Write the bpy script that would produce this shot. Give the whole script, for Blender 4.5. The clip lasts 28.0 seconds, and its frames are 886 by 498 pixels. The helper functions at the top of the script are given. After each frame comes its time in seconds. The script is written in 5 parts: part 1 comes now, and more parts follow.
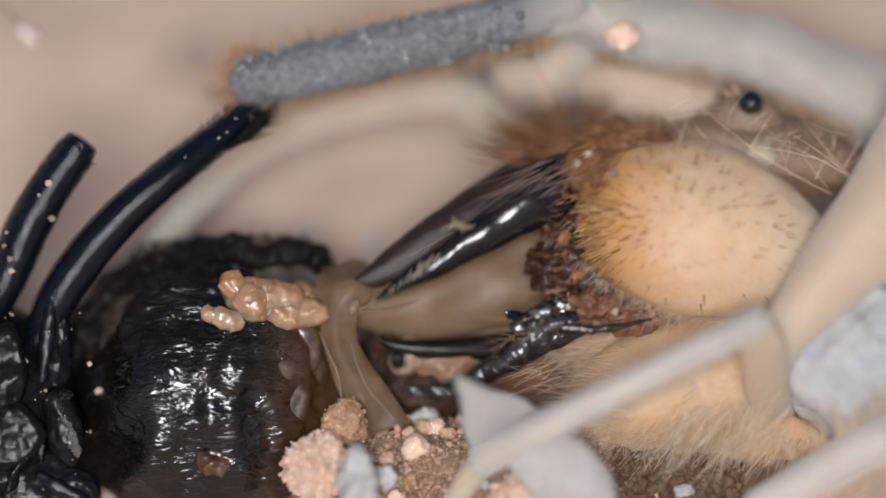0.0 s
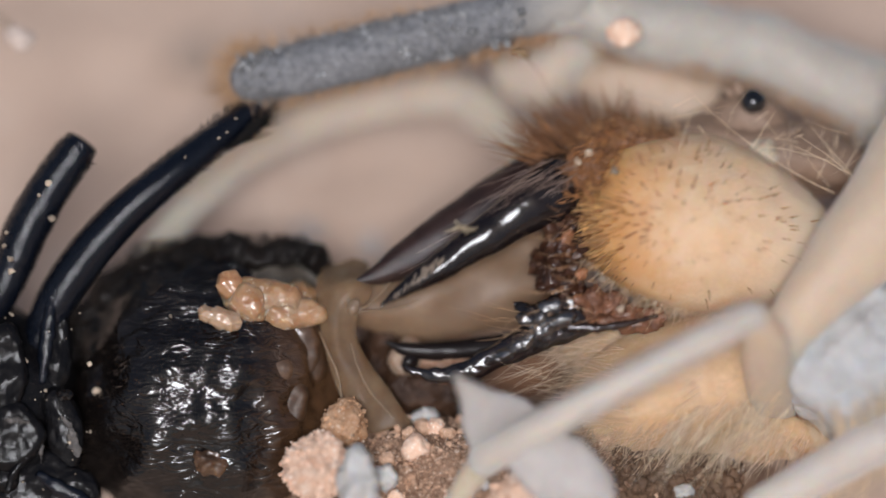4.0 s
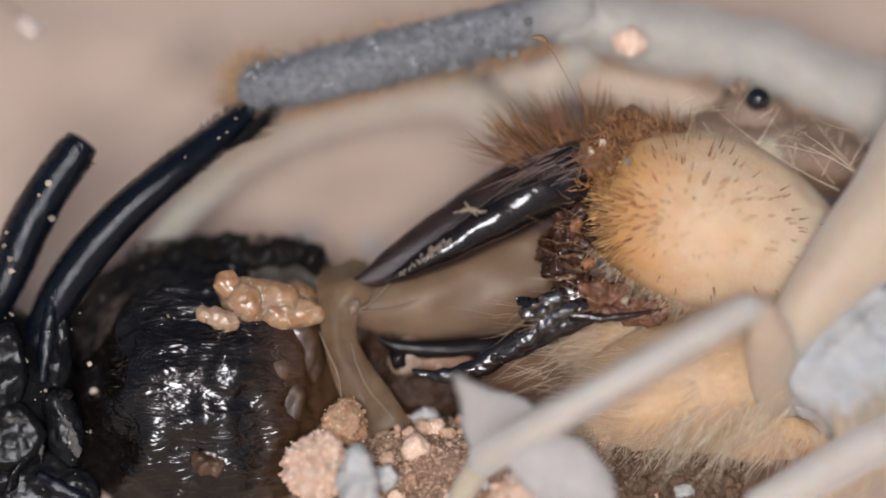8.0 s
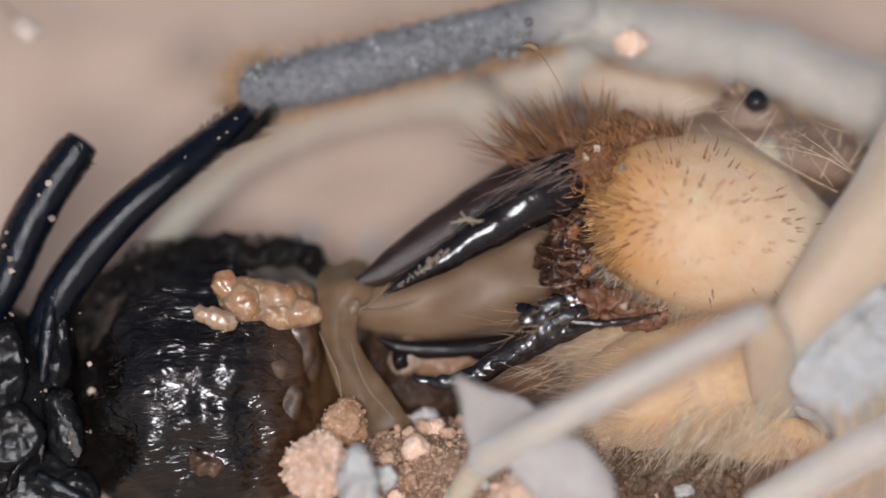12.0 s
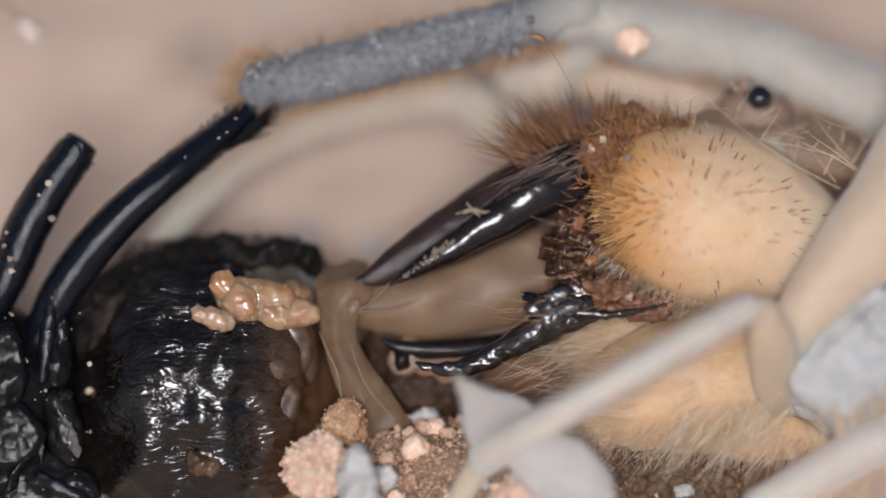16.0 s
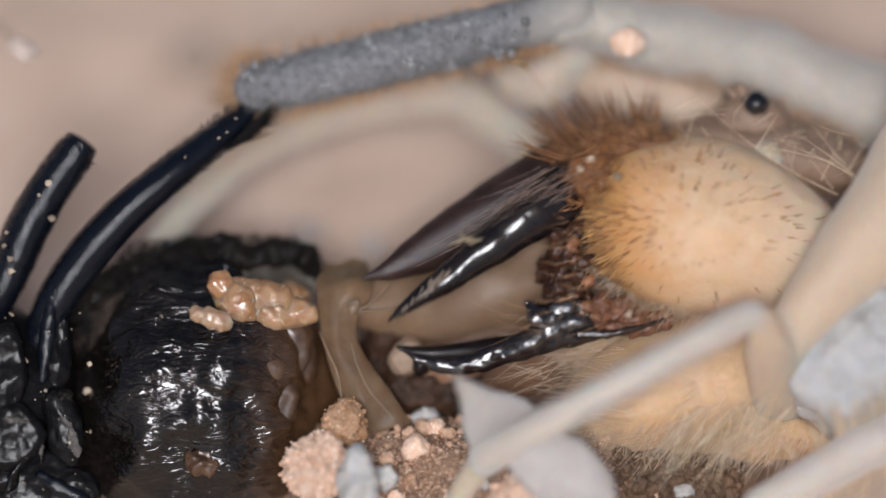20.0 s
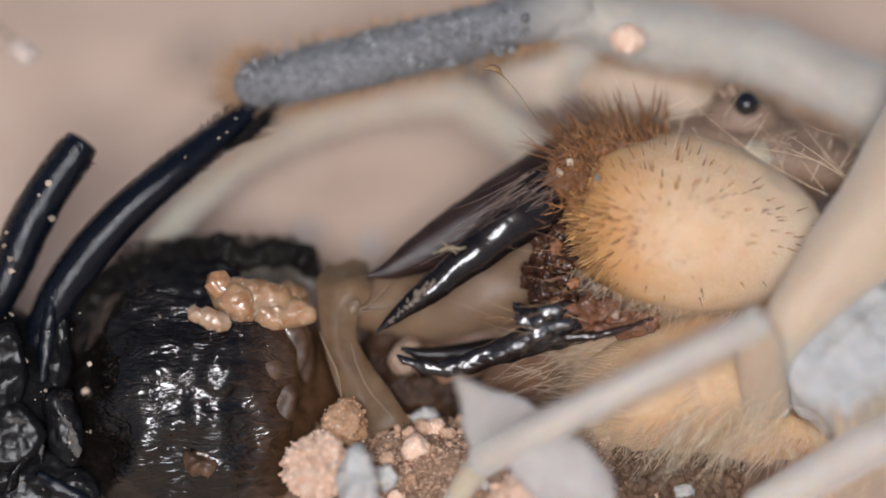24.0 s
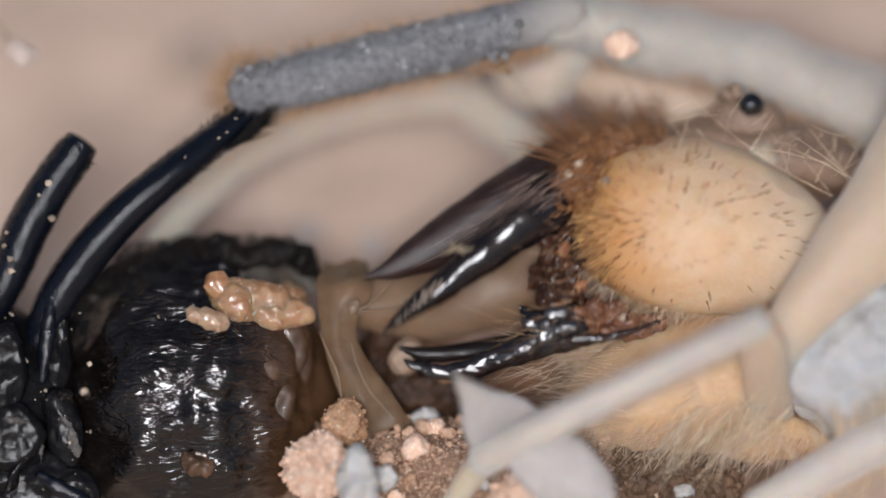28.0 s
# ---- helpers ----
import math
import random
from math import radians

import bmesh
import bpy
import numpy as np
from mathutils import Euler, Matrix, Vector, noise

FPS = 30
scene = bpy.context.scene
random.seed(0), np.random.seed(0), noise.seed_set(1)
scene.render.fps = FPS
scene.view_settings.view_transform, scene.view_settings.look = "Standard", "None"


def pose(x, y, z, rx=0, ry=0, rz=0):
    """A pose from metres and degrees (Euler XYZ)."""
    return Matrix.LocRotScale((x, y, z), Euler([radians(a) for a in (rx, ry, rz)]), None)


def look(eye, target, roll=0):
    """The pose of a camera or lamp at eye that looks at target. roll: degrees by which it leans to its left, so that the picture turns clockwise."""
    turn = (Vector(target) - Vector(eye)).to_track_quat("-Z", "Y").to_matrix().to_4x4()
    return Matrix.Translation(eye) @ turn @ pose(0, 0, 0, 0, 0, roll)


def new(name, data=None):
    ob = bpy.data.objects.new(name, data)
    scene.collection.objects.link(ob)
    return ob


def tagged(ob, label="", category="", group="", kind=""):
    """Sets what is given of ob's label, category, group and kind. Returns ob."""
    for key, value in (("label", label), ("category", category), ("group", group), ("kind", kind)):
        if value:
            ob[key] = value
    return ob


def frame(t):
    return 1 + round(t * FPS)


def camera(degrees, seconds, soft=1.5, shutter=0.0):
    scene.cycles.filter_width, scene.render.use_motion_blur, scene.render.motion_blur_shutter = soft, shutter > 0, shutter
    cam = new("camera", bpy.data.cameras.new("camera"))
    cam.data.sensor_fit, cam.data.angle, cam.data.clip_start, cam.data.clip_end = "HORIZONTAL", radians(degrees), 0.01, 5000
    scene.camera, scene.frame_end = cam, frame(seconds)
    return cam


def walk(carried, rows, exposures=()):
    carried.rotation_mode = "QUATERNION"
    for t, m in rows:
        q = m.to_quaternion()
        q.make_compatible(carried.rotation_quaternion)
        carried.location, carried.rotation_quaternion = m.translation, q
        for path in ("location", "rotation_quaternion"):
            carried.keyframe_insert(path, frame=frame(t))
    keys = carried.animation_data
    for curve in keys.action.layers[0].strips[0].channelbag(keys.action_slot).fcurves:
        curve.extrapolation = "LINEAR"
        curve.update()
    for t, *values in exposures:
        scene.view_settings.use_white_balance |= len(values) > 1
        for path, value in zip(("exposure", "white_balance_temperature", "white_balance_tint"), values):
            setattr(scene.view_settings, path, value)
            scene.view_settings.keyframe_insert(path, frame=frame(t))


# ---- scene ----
cam = camera(7.63, 28.0, soft=1.6, shutter=0.5)
D = 0.15
ELEV = radians(52)
HEIGHT = 0.0046
EYE = (0.0, -D * math.cos(ELEV), HEIGHT + D * math.sin(ELEV))
walk(cam, [(0, look(EYE, (0, 0, HEIGHT))), (28, look(EYE, (0, 0, HEIGHT)))])
cam.data.dof.use_dof = True
cam.data.dof.focus_distance = D + 0.00026
cam.data.dof.aperture_fstop = 13.5
SKY, SUN, EXPOSURE = 0.06, 2.7, 0.0

# ---- frame of the shot: metres for one unit of the plan (the plan is drawn square to the lens) ----
U = 2 * D * math.tan(radians(7.63) / 2) / 1568
UPV = Vector((0, math.sin(ELEV), math.cos(ELEV)))
BACK = Vector((0, -math.cos(ELEV), math.sin(ELEV)))
PLAN = Matrix(((1, UPV.x, BACK.x, 0), (0, UPV.y, BACK.y, 0), (0, UPV.z, BACK.z, HEIGHT), (0, 0, 0, 1)))


def L(x, y, d=0.0):
    """Plan units (right, down, towards the lens) to metres in the plan's own axes."""
    s = 1 - d * U / D
    return Vector(((x - 784) * U * s, (441 - y) * U * s, d * U))


def W(x, y, d=0.0):
    return PLAN @ L(x, y, d)


def depth(x, y, lift=0.0):
    """How far towards the lens a point lies that is lift units above the ground."""
    d = 0.0
    for _ in range(4):
        d += (lift * U - W(x, y, d).z) / (U * math.sin(ELEV))
    return d


# ---- world and light ----
world = bpy.data.worlds.new("sky")
scene.world = world
world.use_nodes = True
wn = world.node_tree.nodes
sky = wn.new("ShaderNodeTexSky")
sky.sky_type, sky.sun_disc = "NISHITA", False
SUN_EL, SUN_AZ = radians(50.5), radians(184)
sky.sun_elevation, sky.sun_rotation = SUN_EL, SUN_AZ
sky.air_density, sky.dust_density = 1.0, 4.0
wn["Background"].inputs["Strength"].default_value = SKY
world.node_tree.links.new(sky.outputs[0], wn["Background"].inputs[0])
sun = new("sun", bpy.data.lights.new("sun", "SUN"))
sun.data.energy, sun.data.angle, sun.data.color = SUN, radians(17), (0.955, 0.98, 1.05)
toward = Vector((math.sin(SUN_AZ) * math.cos(SUN_EL), math.cos(SUN_AZ) * math.cos(SUN_EL), math.sin(SUN_EL)))
sun.rotation_euler = toward.to_track_quat("Z", "Y").to_euler()
scene.view_settings.exposure = EXPOSURE


# ---- materials ----
def mat(name, c1, c2, size, rough=(0.4, 0.6), bump=0.3, relief=0.05, c3=None, spots=0.0, sss=0.0, sss_mm=0.3,
        coat=0.0, coat_rough=0.05, trans=0.0, spec=0.5, ramp=None, island=0.0, ior=1.45, alpha=1.0, stretch=None, fine_bump=0.6, detail=4.0, sheen=0.0, coat_ior=1.5, warp=0.0):
    """size: blotches in mm; relief: depth of the bump in mm; ramp: (axis, from mm, to mm, colour) pigment along the part."""
    m = bpy.data.materials.new(name)
    m.use_nodes = True
    nt = m.node_tree
    N, K = nt.nodes, nt.links
    b = N["Principled BSDF"]
    tc = N.new("ShaderNodeTexCoord")

    def noise_tex(mm, detail=4.0, rough_n=0.6):
        n = N.new("ShaderNodeTexNoise")
        n.inputs["Scale"].default_value = 1000.0 / mm
        n.inputs["Detail"].default_value = detail
        n.inputs["Roughness"].default_value = rough_n
        if stretch:
            mp = N.new("ShaderNodeMapping")
            mp.inputs["Scale"].default_value = stretch
            K.new(tc.outputs["Object"], mp.inputs["Vector"])
            K.new(mp.outputs[0], n.inputs["Vector"])
        else:
            K.new(tc.outputs["Object"], n.inputs["Vector"])
        return n

    def mix(fac, a, bb):
        x = N.new("ShaderNodeMix")
        x.data_type = "RGBA"
        for i, v in ((0, fac), (6, a), (7, bb)):
            if isinstance(v, bpy.types.NodeSocket):
                K.new(v, x.inputs[i])
            else:
                x.inputs[i].default_value = v if i == 0 else (*v, 1)
        return x.outputs[2]

    def span(v, a, bb, lo=0.0, hi=1.0):
        r = N.new("ShaderNodeMapRange")
        r.inputs[1].default_value, r.inputs[2].default_value = a, bb
        r.inputs[3].default_value, r.inputs[4].default_value = lo, hi
        K.new(v, r.inputs[0])
        return r.outputs[0]

    big, fine = noise_tex(size, detail), noise_tex(size / 7, 5.0, 0.7)
    big.inputs["Distortion"].default_value = warp
    col = mix(span(big.outputs[0], 0.32, 0.68), c1, c2)
    col = mix(span(fine.outputs[0], 0.35, 0.75, 0.0, 0.45), col, tuple(0.6 * q for q in c1))
    if c3:
        dots = noise_tex(size / 3, 2.0, 0.5)
        col = mix(span(dots.outputs[0], 0.66 - spots, 0.72 - spots), col, c3)
    for axis, a, bb, rc in (ramp or ()):
        sep = N.new("ShaderNodeSeparateXYZ")
        K.new(tc.outputs["Object"], sep.inputs[0])
        wobble = N.new("ShaderNodeMath")
        wobble.operation = "MULTIPLY_ADD"
        K.new(big.outputs[0], wobble.inputs[0])
        wobble.inputs[1].default_value = (bb - a) * 0.0008
        K.new(sep.outputs[axis], wobble.inputs[2])
        col = mix(span(wobble.outputs[0], a / 1000, bb / 1000), col, rc)
    if island:
        geo = N.new("ShaderNodeNewGeometry")
        hsv = N.new("ShaderNodeHueSaturation")
        K.new(span(geo.outputs["Random Per Island"], 0, 1, 1 - island, 1 + island), hsv.inputs["Value"])
        K.new(col, hsv.inputs["Color"])
        col = hsv.outputs[0]
    K.new(col, b.inputs["Base Color"])
    K.new(span(fine.outputs[0], 0.3, 0.7, rough[0], rough[1]), b.inputs["Roughness"])
    b.inputs["IOR"].default_value = ior
    b.inputs["Specular IOR Level"].default_value = spec
    b.inputs["Coat Weight"].default_value = coat
    b.inputs["Coat Roughness"].default_value = coat_rough
    b.inputs["Coat IOR"].default_value = coat_ior
    b.inputs["Transmission Weight"].default_value = trans
    b.inputs["Alpha"].default_value = alpha
    b.inputs["Sheen Weight"].default_value = sheen
    b.inputs["Sheen Roughness"].default_value = 0.6
    if sss:
        b.inputs["Subsurface Weight"].default_value = sss
        b.inputs["Subsurface Radius"].default_value = (1.0, 0.55, 0.3)
        b.inputs["Subsurface Scale"].default_value = sss_mm / 1000
    if bump:
        add = N.new("ShaderNodeMath")
        add.operation = "MULTIPLY_ADD"
        K.new(fine.outputs[0], add.inputs[0])
        add.inputs[1].default_value = fine_bump
        K.new(big.outputs[0], add.inputs[2])
        bp = N.new("ShaderNodeBump")
        bp.inputs["Strength"].default_value = bump
        bp.inputs["Distance"].default_value = relief / 1000
        K.new(add.outputs[0], bp.inputs["Height"])
        K.new(bp.outputs[0], b.inputs["Normal"])
        if coat:
            K.new(bp.outputs[0], b.inputs["Coat Normal"])
    return m


M_GROUND = mat("pink_clay_soil", (0.67, 0.49, 0.38), (0.505, 0.358, 0.276), 2.2, (0.8, 0.95), 0.6, 0.12, c3=(0.66, 0.52, 0.42), spots=0.04)
M_PALM = mat("chelicera_cuticle", (0.75, 0.545, 0.37), (0.71, 0.47, 0.275), 0.45, (0.48, 0.65), 0.8, 0.045, sss=0.7, sss_mm=0.9,
             ramp=((0, 0.75, -0.9, (0.60, 0.31, 0.12)), (0, -0.85, -1.55, (0.13, 0.042, 0.018)), (0, 3.3, 4.9, (0.67, 0.53, 0.39))))
M_FINGER = mat("dark_finger_cuticle", (0.005, 0.004, 0.005), (0.014, 0.008, 0.007), 0.32, (0.45, 0.6), 0.8, 0.02, coat=0.9, coat_rough=0.085, spec=0.08,
               coat_ior=1.5, ramp=((0, -1.0, 0.8, (0.020, 0.009, 0.007)),), stretch=(0.6, 1.2, 1.0), fine_bump=0.14, detail=2.0)
M_BLADE = mat("brown_finger_cuticle", (0.018, 0.009, 0.008), (0.045, 0.023, 0.018), 0.4, (0.4, 0.6), 0.7, 0.04, coat=0.8, coat_rough=0.07, spec=0.12, stretch=(0.5, 1.3, 1.0), fine_bump=0.6, detail=3.5)
M_BRISTLE = mat("brown_bristle", (0.40, 0.20, 0.088), (0.22, 0.098, 0.042), 0.6, (0.35, 0.5), 0, island=0.6, sss=0.2, sss_mm=0.1)
M_SHOULDER = mat("red_brown_shoulder", (0.26, 0.115, 0.05), (0.13, 0.055, 0.026), 0.4, (0.4, 0.6), 0.7, 0.06, coat=0.4, coat_rough=0.08)
M_FRINGE = mat("orange_fringe_hair", (0.60, 0.38, 0.22), (0.48, 0.28, 0.15), 0.6, (0.4, 0.6), 0, island=0.35)
M_GOLD = mat("golden_hair", (0.82, 0.62, 0.43), (0.73, 0.51, 0.32), 0.6, (0.35, 0.5), 0, island=0.3, sss=0.3, sss_mm=0.15)
M_DARKHAIR = mat("dark_orange_bristle", (0.24, 0.095, 0.032), (0.38, 0.17, 0.06), 0.6, (0.35, 0.5), 0, island=0.5)
M_REDSKIN = mat("wet_red_brown_skin", (0.27, 0.115, 0.060), (0.07, 0.028, 0.016), 0.30, (0.4, 0.6), 0.8, 0.05, coat=0.7, coat_rough=0.10, fine_bump=0.4)
M_WETFINGER = mat("wet_finger_cuticle", (0.005, 0.004, 0.005), (0.016, 0.009, 0.008), 0.3, (0.45, 0.6), 0.9, 0.085, coat=1.0, coat_rough=0.06, coat_ior=1.75, spec=0.08, fine_bump=0.05, detail=1.2)
M_FINEHAIR = mat("fine_brown_hair", (0.34, 0.23, 0.18), (0.22, 0.14, 0.11), 0.6, (0.3, 0.45), 0, island=0.4)
M_LIMB = mat("pale_limb_cuticle", (0.57, 0.451, 0.34), (0.543, 0.419, 0.299), 1.4, (0.5, 0.65), 0.35, 0.04, sss=0.9, sss_mm=1.8, sheen=0.35)
M_KNEE = mat("greyish_knee_cuticle", (0.48, 0.375, 0.28), (0.50, 0.39, 0.285), 1.2, (0.5, 0.65), 0.35, 0.04, sss=0.8, sss_mm=1.0, sheen=0.15)
M_LIMBW = mat("whitish_limb_cuticle", (0.488, 0.446, 0.391), (0.423, 0.382, 0.331), 1.2, (0.5, 0.65), 0.5, 0.05, sss=0.8, sss_mm=0.9, sheen=0.3)
M_SHANK = mat("white_shank_cuticle", (0.547, 0.506, 0.455), (0.488, 0.442, 0.396), 1.2, (0.5, 0.65), 0.4, 0.04, sss=0.9, sss_mm=1.5, sheen=0.5)
M_CUFF = mat("dark_red_brown_cuff", (0.018, 0.008, 0.006), (0.085, 0.032, 0.015), 0.3, (0.4, 0.6), 0.8, 0.03, coat=0.55, coat_rough=0.06, coat_ior=1.5, spec=0.2, fine_bump=0.15, detail=2.0)
M_COXA = mat("tan_coxa_cuticle", (0.65, 0.435, 0.265), (0.59, 0.375, 0.21), 0.7, (0.45, 0.65), 0.5, 0.05, sss=0.7, sss_mm=1.0)
M_HEAD = mat("brown_head_plate", (0.23, 0.15, 0.105), (0.32, 0.21, 0.145), 0.8, (0.45, 0.65), 0.4, 0.05)
M_GREY = mat("grey_palp_cuticle", (0.34, 0.335, 0.345), (0.155, 0.155, 0.165), 0.22, (0.5, 0.75), 1.0, 0.08, c3=(0.34, 0.335, 0.33), spots=0.03, ramp=((0, -1.9, -0.5, (0.47, 0.43, 0.385)),))
M_EYE = mat("black_eye", (0.006, 0.006, 0.007), (0.01, 0.01, 0.012), 0.3, (0.05, 0.1), 0, coat=1.0, coat_rough=0.02)
M_BLACK = mat("wet_black_chitin", (0.004, 0.003, 0.003), (0.008, 0.006, 0.005), 0.30, (0.3, 0.45), 1.0, 0.056, spec=0.03, c3=(0.03, 0.016, 0.008), spots=0.0, warp=1.8,
              coat=1.0, coat_rough=0.012, coat_ior=1.57, ramp=((0, 1.7, 3.6, (0.085, 0.042, 0.020)),), stretch=(0.5, 1.35, 1.0), fine_bump=0.03, detail=1.6)
M_RIM = mat("rough_black_rim", (0.006, 0.005, 0.005), (0.014, 0.010, 0.008), 0.3, (0.5, 0.8), 1.0, 0.10, spec=0.1, coat=0.2, coat_rough=0.06, fine_bump=0.1, detail=2.0)
M_FARFINGER = mat("plain_black_finger_cuticle", (0.006, 0.004, 0.004), (0.014, 0.009, 0.008), 0.4, (0.45, 0.6), 0.4, 0.03, spec=0.1, coat=0.5, coat_rough=0.15)
M_BLACKLEG = mat("black_leg_chitin", (0.002, 0.003, 0.006), (0.006, 0.008, 0.014), 0.09, (0.6, 0.7), 1.0, 0.011, spec=0.03, coat=0.8, coat_rough=0.02, coat_ior=1.5, fine_bump=0.5, detail=1.5)
M_THORAX = mat("black_thorax_chitin", (0.003, 0.003, 0.004), (0.008, 0.007, 0.007), 0.22, (0.5, 0.7), 0.6, 0.02, spec=0.05, coat=0.34, coat_rough=0.10, fine_bump=0.3, detail=3.0, c3=(0.016, 0.013, 0.012), spots=0.02)
M_FUZZ = mat("black_short_hair", (0.006, 0.005, 0.005), (0.014, 0.010, 0.008), 0.5, (0.5, 0.7), 0, island=0.3, spec=0.2)
M_AMBER = mat("wet_amber_crumb", (0.38, 0.175, 0.075), (0.50, 0.29, 0.16), 0.45, (0.25, 0.4), 0.4, 0.03, sss=0.4, sss_mm=0.3, coat=1.0, coat_rough=0.02, coat_ior=1.6, fine_bump=0.1)
M_JELLY = mat("brown_wet_jelly", (0.045, 0.022, 0.011), (0.13, 0.066, 0.032), 0.5, (0.4, 0.55), 0.8, 0.05, sss=0.2, sss_mm=0.3, coat=0.7, coat_rough=0.03, coat_ior=1.42, fine_bump=0.05, detail=2.0)
M_TANJELLY = mat("tan_wet_jelly", (0.46, 0.28, 0.165), (0.34, 0.17, 0.08), 0.5, (0.25, 0.4), 0.5, 0.04, sss=0.9, sss_mm=0.7, c3=(0.55, 0.41, 0.30), spots=0.05, coat=0.8, coat_rough=0.02, coat_ior=1.5, fine_bump=0.12, detail=2.0)
M_PALEAMBER = mat("pale_amber_crystal", (0.50, 0.35, 0.24), (0.38, 0.215, 0.115), 0.45, (0.2, 0.35), 0.4, 0.03, sss=0.5, sss_mm=0.4, coat=1.0, coat_rough=0.02, coat_ior=1.6, fine_bump=0.1)
M_TISSUE = mat("amber_brown_wet_tissue", (0.26, 0.165, 0.10), (0.14, 0.082, 0.046), 0.9, (0.45, 0.6), 0.35, 0.03, sss=0.5, sss_mm=0.6, coat=0.06, coat_rough=0.15, spec=0.15, fine_bump=0.3, detail=3.0, alpha=0.8)
M_MEAT = mat("brown_chewed_meat", (0.40, 0.29, 0.21), (0.30, 0.19, 0.13), 0.8, (0.4, 0.6), 0.4, 0.06, sss=0.3, sss_mm=0.4)
# brown tissue, with the shade of the hollow put into its colour
M_SHADEDTISSUE = mat("shaded_brown_tissue", (0.022, 0.011, 0.007), (0.075, 0.037, 0.02), 0.5, (0.4, 0.6), 0.6, 0.08, coat=0.25, coat_rough=0.08, spec=0.2)
M_CRUMB = mat("pink_orange_clay_crumb", (0.79, 0.49, 0.335), (0.84, 0.63, 0.49), 0.22, (0.75, 0.95), 0.8, 0.05, island=0.22, c3=(0.92, 0.86, 0.80), spots=0.05)
M_WETCRUMB = mat("moist_brown_grain", (0.42, 0.24, 0.145), (0.56, 0.38, 0.27), 0.3, (0.5, 0.8), 0.9, 0.06, island=0.4, coat=0.25, coat_rough=0.15, c3=(0.66, 0.52, 0.42), spots=0.04)
M_WETCRUMB2 = mat("moist_brown_soil", (0.29, 0.16, 0.095), (0.45, 0.28, 0.19), 0.35, (0.5, 0.8), 1.0, 0.12, c3=(0.62, 0.45, 0.34), spots=0.05, coat=0.25, coat_rough=0.15)
# soil colour darkened to paint the shade of the gap under the coxa
M_GAPSHADE = mat("gap_shade_soil", (0.10, 0.058, 0.035), (0.20, 0.115, 0.066), 0.6, (0.4, 0.8), 0.8, 0.1, coat=0.2)
M_QUARTZ = mat("milky_quartz", (0.46, 0.445, 0.43), (0.56, 0.535, 0.51), 0.5, (0.25, 0.5), 0.6, 0.06, sss=0.4, sss_mm=0.3)
M_ROCK = mat("white_glittering_stone", (0.644, 0.635, 0.626), (0.497, 0.488, 0.478), 0.7, (0.2, 0.5), 0.9, 0.15, sss=0.3, sss_mm=0.5)
M_PETAL = mat("greyish_white_petal", (0.44, 0.405, 0.385), (0.51, 0.47, 0.44), 1.2, (0.5, 0.7), 0.5, 0.05, sss=0.5, sss_mm=0.4, stretch=(1.6, 0.6, 1.0))
M_LUMP = mat("grey_soil_lump", (0.34, 0.26, 0.21), (0.40, 0.31, 0.25), 0.6, (0.8, 0.9), 0.5, 0.1)
M_FARSKIN = mat("tan_far_skin", (0.60, 0.46, 0.35), (0.50, 0.37, 0.27), 0.7, (0.5, 0.7), 0.5, 0.06, sss=0.3, sss_mm=0.4)
M_DUST = mat("pale_soil_dust", (0.50, 0.40, 0.30), (0.34, 0.26, 0.19), 0.15, (0.7, 0.9), 0.5, 0.03, island=0.5)
M_TONGUE = mat("tan_wet_meat", (0.25, 0.16, 0.097), (0.18, 0.108, 0.063), 1.3, (0.45, 0.6), 0.25, 0.04, sss=0.5, sss_mm=0.6, coat=0.06, coat_rough=0.15, fine_bump=0.15)
M_SCAR = mat("worn_grey_chitin", (0.05, 0.046, 0.045), (0.17, 0.15, 0.135), 0.2, (0.5, 0.8), 0.8, 0.05, coat=0.3, coat_rough=0.2)
M_WETCLAY = mat("wet_orange_clay", (0.46, 0.225, 0.105), (0.62, 0.39, 0.235), 0.25, (0.35, 0.6), 0.7, 0.05, island=0.35, coat=0.8, coat_rough=0.05, c3=(0.74, 0.57, 0.43), spots=0.04)
M_SCAR2 = mat("tan_dried_crust", (0.26, 0.20, 0.15), (0.15, 0.11, 0.085), 0.12, (0.5, 0.7), 0.8, 0.03)
M_PALEGRAIN = mat("pale_pink_grain", (0.60, 0.50, 0.44), (0.50, 0.39, 0.33), 0.2, (0.6, 0.8), 0.8, 0.06, island=0.3)
M_GRANULE = mat("grey_granule", (0.30, 0.297, 0.295), (0.17, 0.17, 0.175), 0.2, (0.4, 0.6), 0.5, 0.03, island=0.4)
M_GREYFUZZ = mat("grey_short_hair", (0.34, 0.325, 0.31), (0.17, 0.165, 0.165), 0.4, (0.4, 0.6), 0, island=0.6)
M_STRAW = mat("dry_straw", (0.36, 0.285, 0.185), (0.24, 0.18, 0.11), 0.12, (0.5, 0.7), 0.6, 0.03)
M_ORANGEHAIR = mat("golden_orange_bristle", (0.62, 0.34, 0.12), (0.42, 0.20, 0.07), 0.6, (0.35, 0.5), 0, island=0.4, sss=0.2, sss_mm=0.1)
M_SHORTHAIR = mat("short_brown_bristle", (0.33, 0.17, 0.08), (0.22, 0.105, 0.05), 0.6, (0.4, 0.55), 0, island=0.4)
M_CRESTHAIR = mat("crest_bristle", (0.28, 0.125, 0.05), (0.15, 0.062, 0.025), 0.6, (0.4, 0.55), 0, island=0.5)
M_STALK = mat("brown_club", (0.22, 0.13, 0.06), (0.30, 0.19, 0.10), 0.3, (0.5, 0.7), 0)
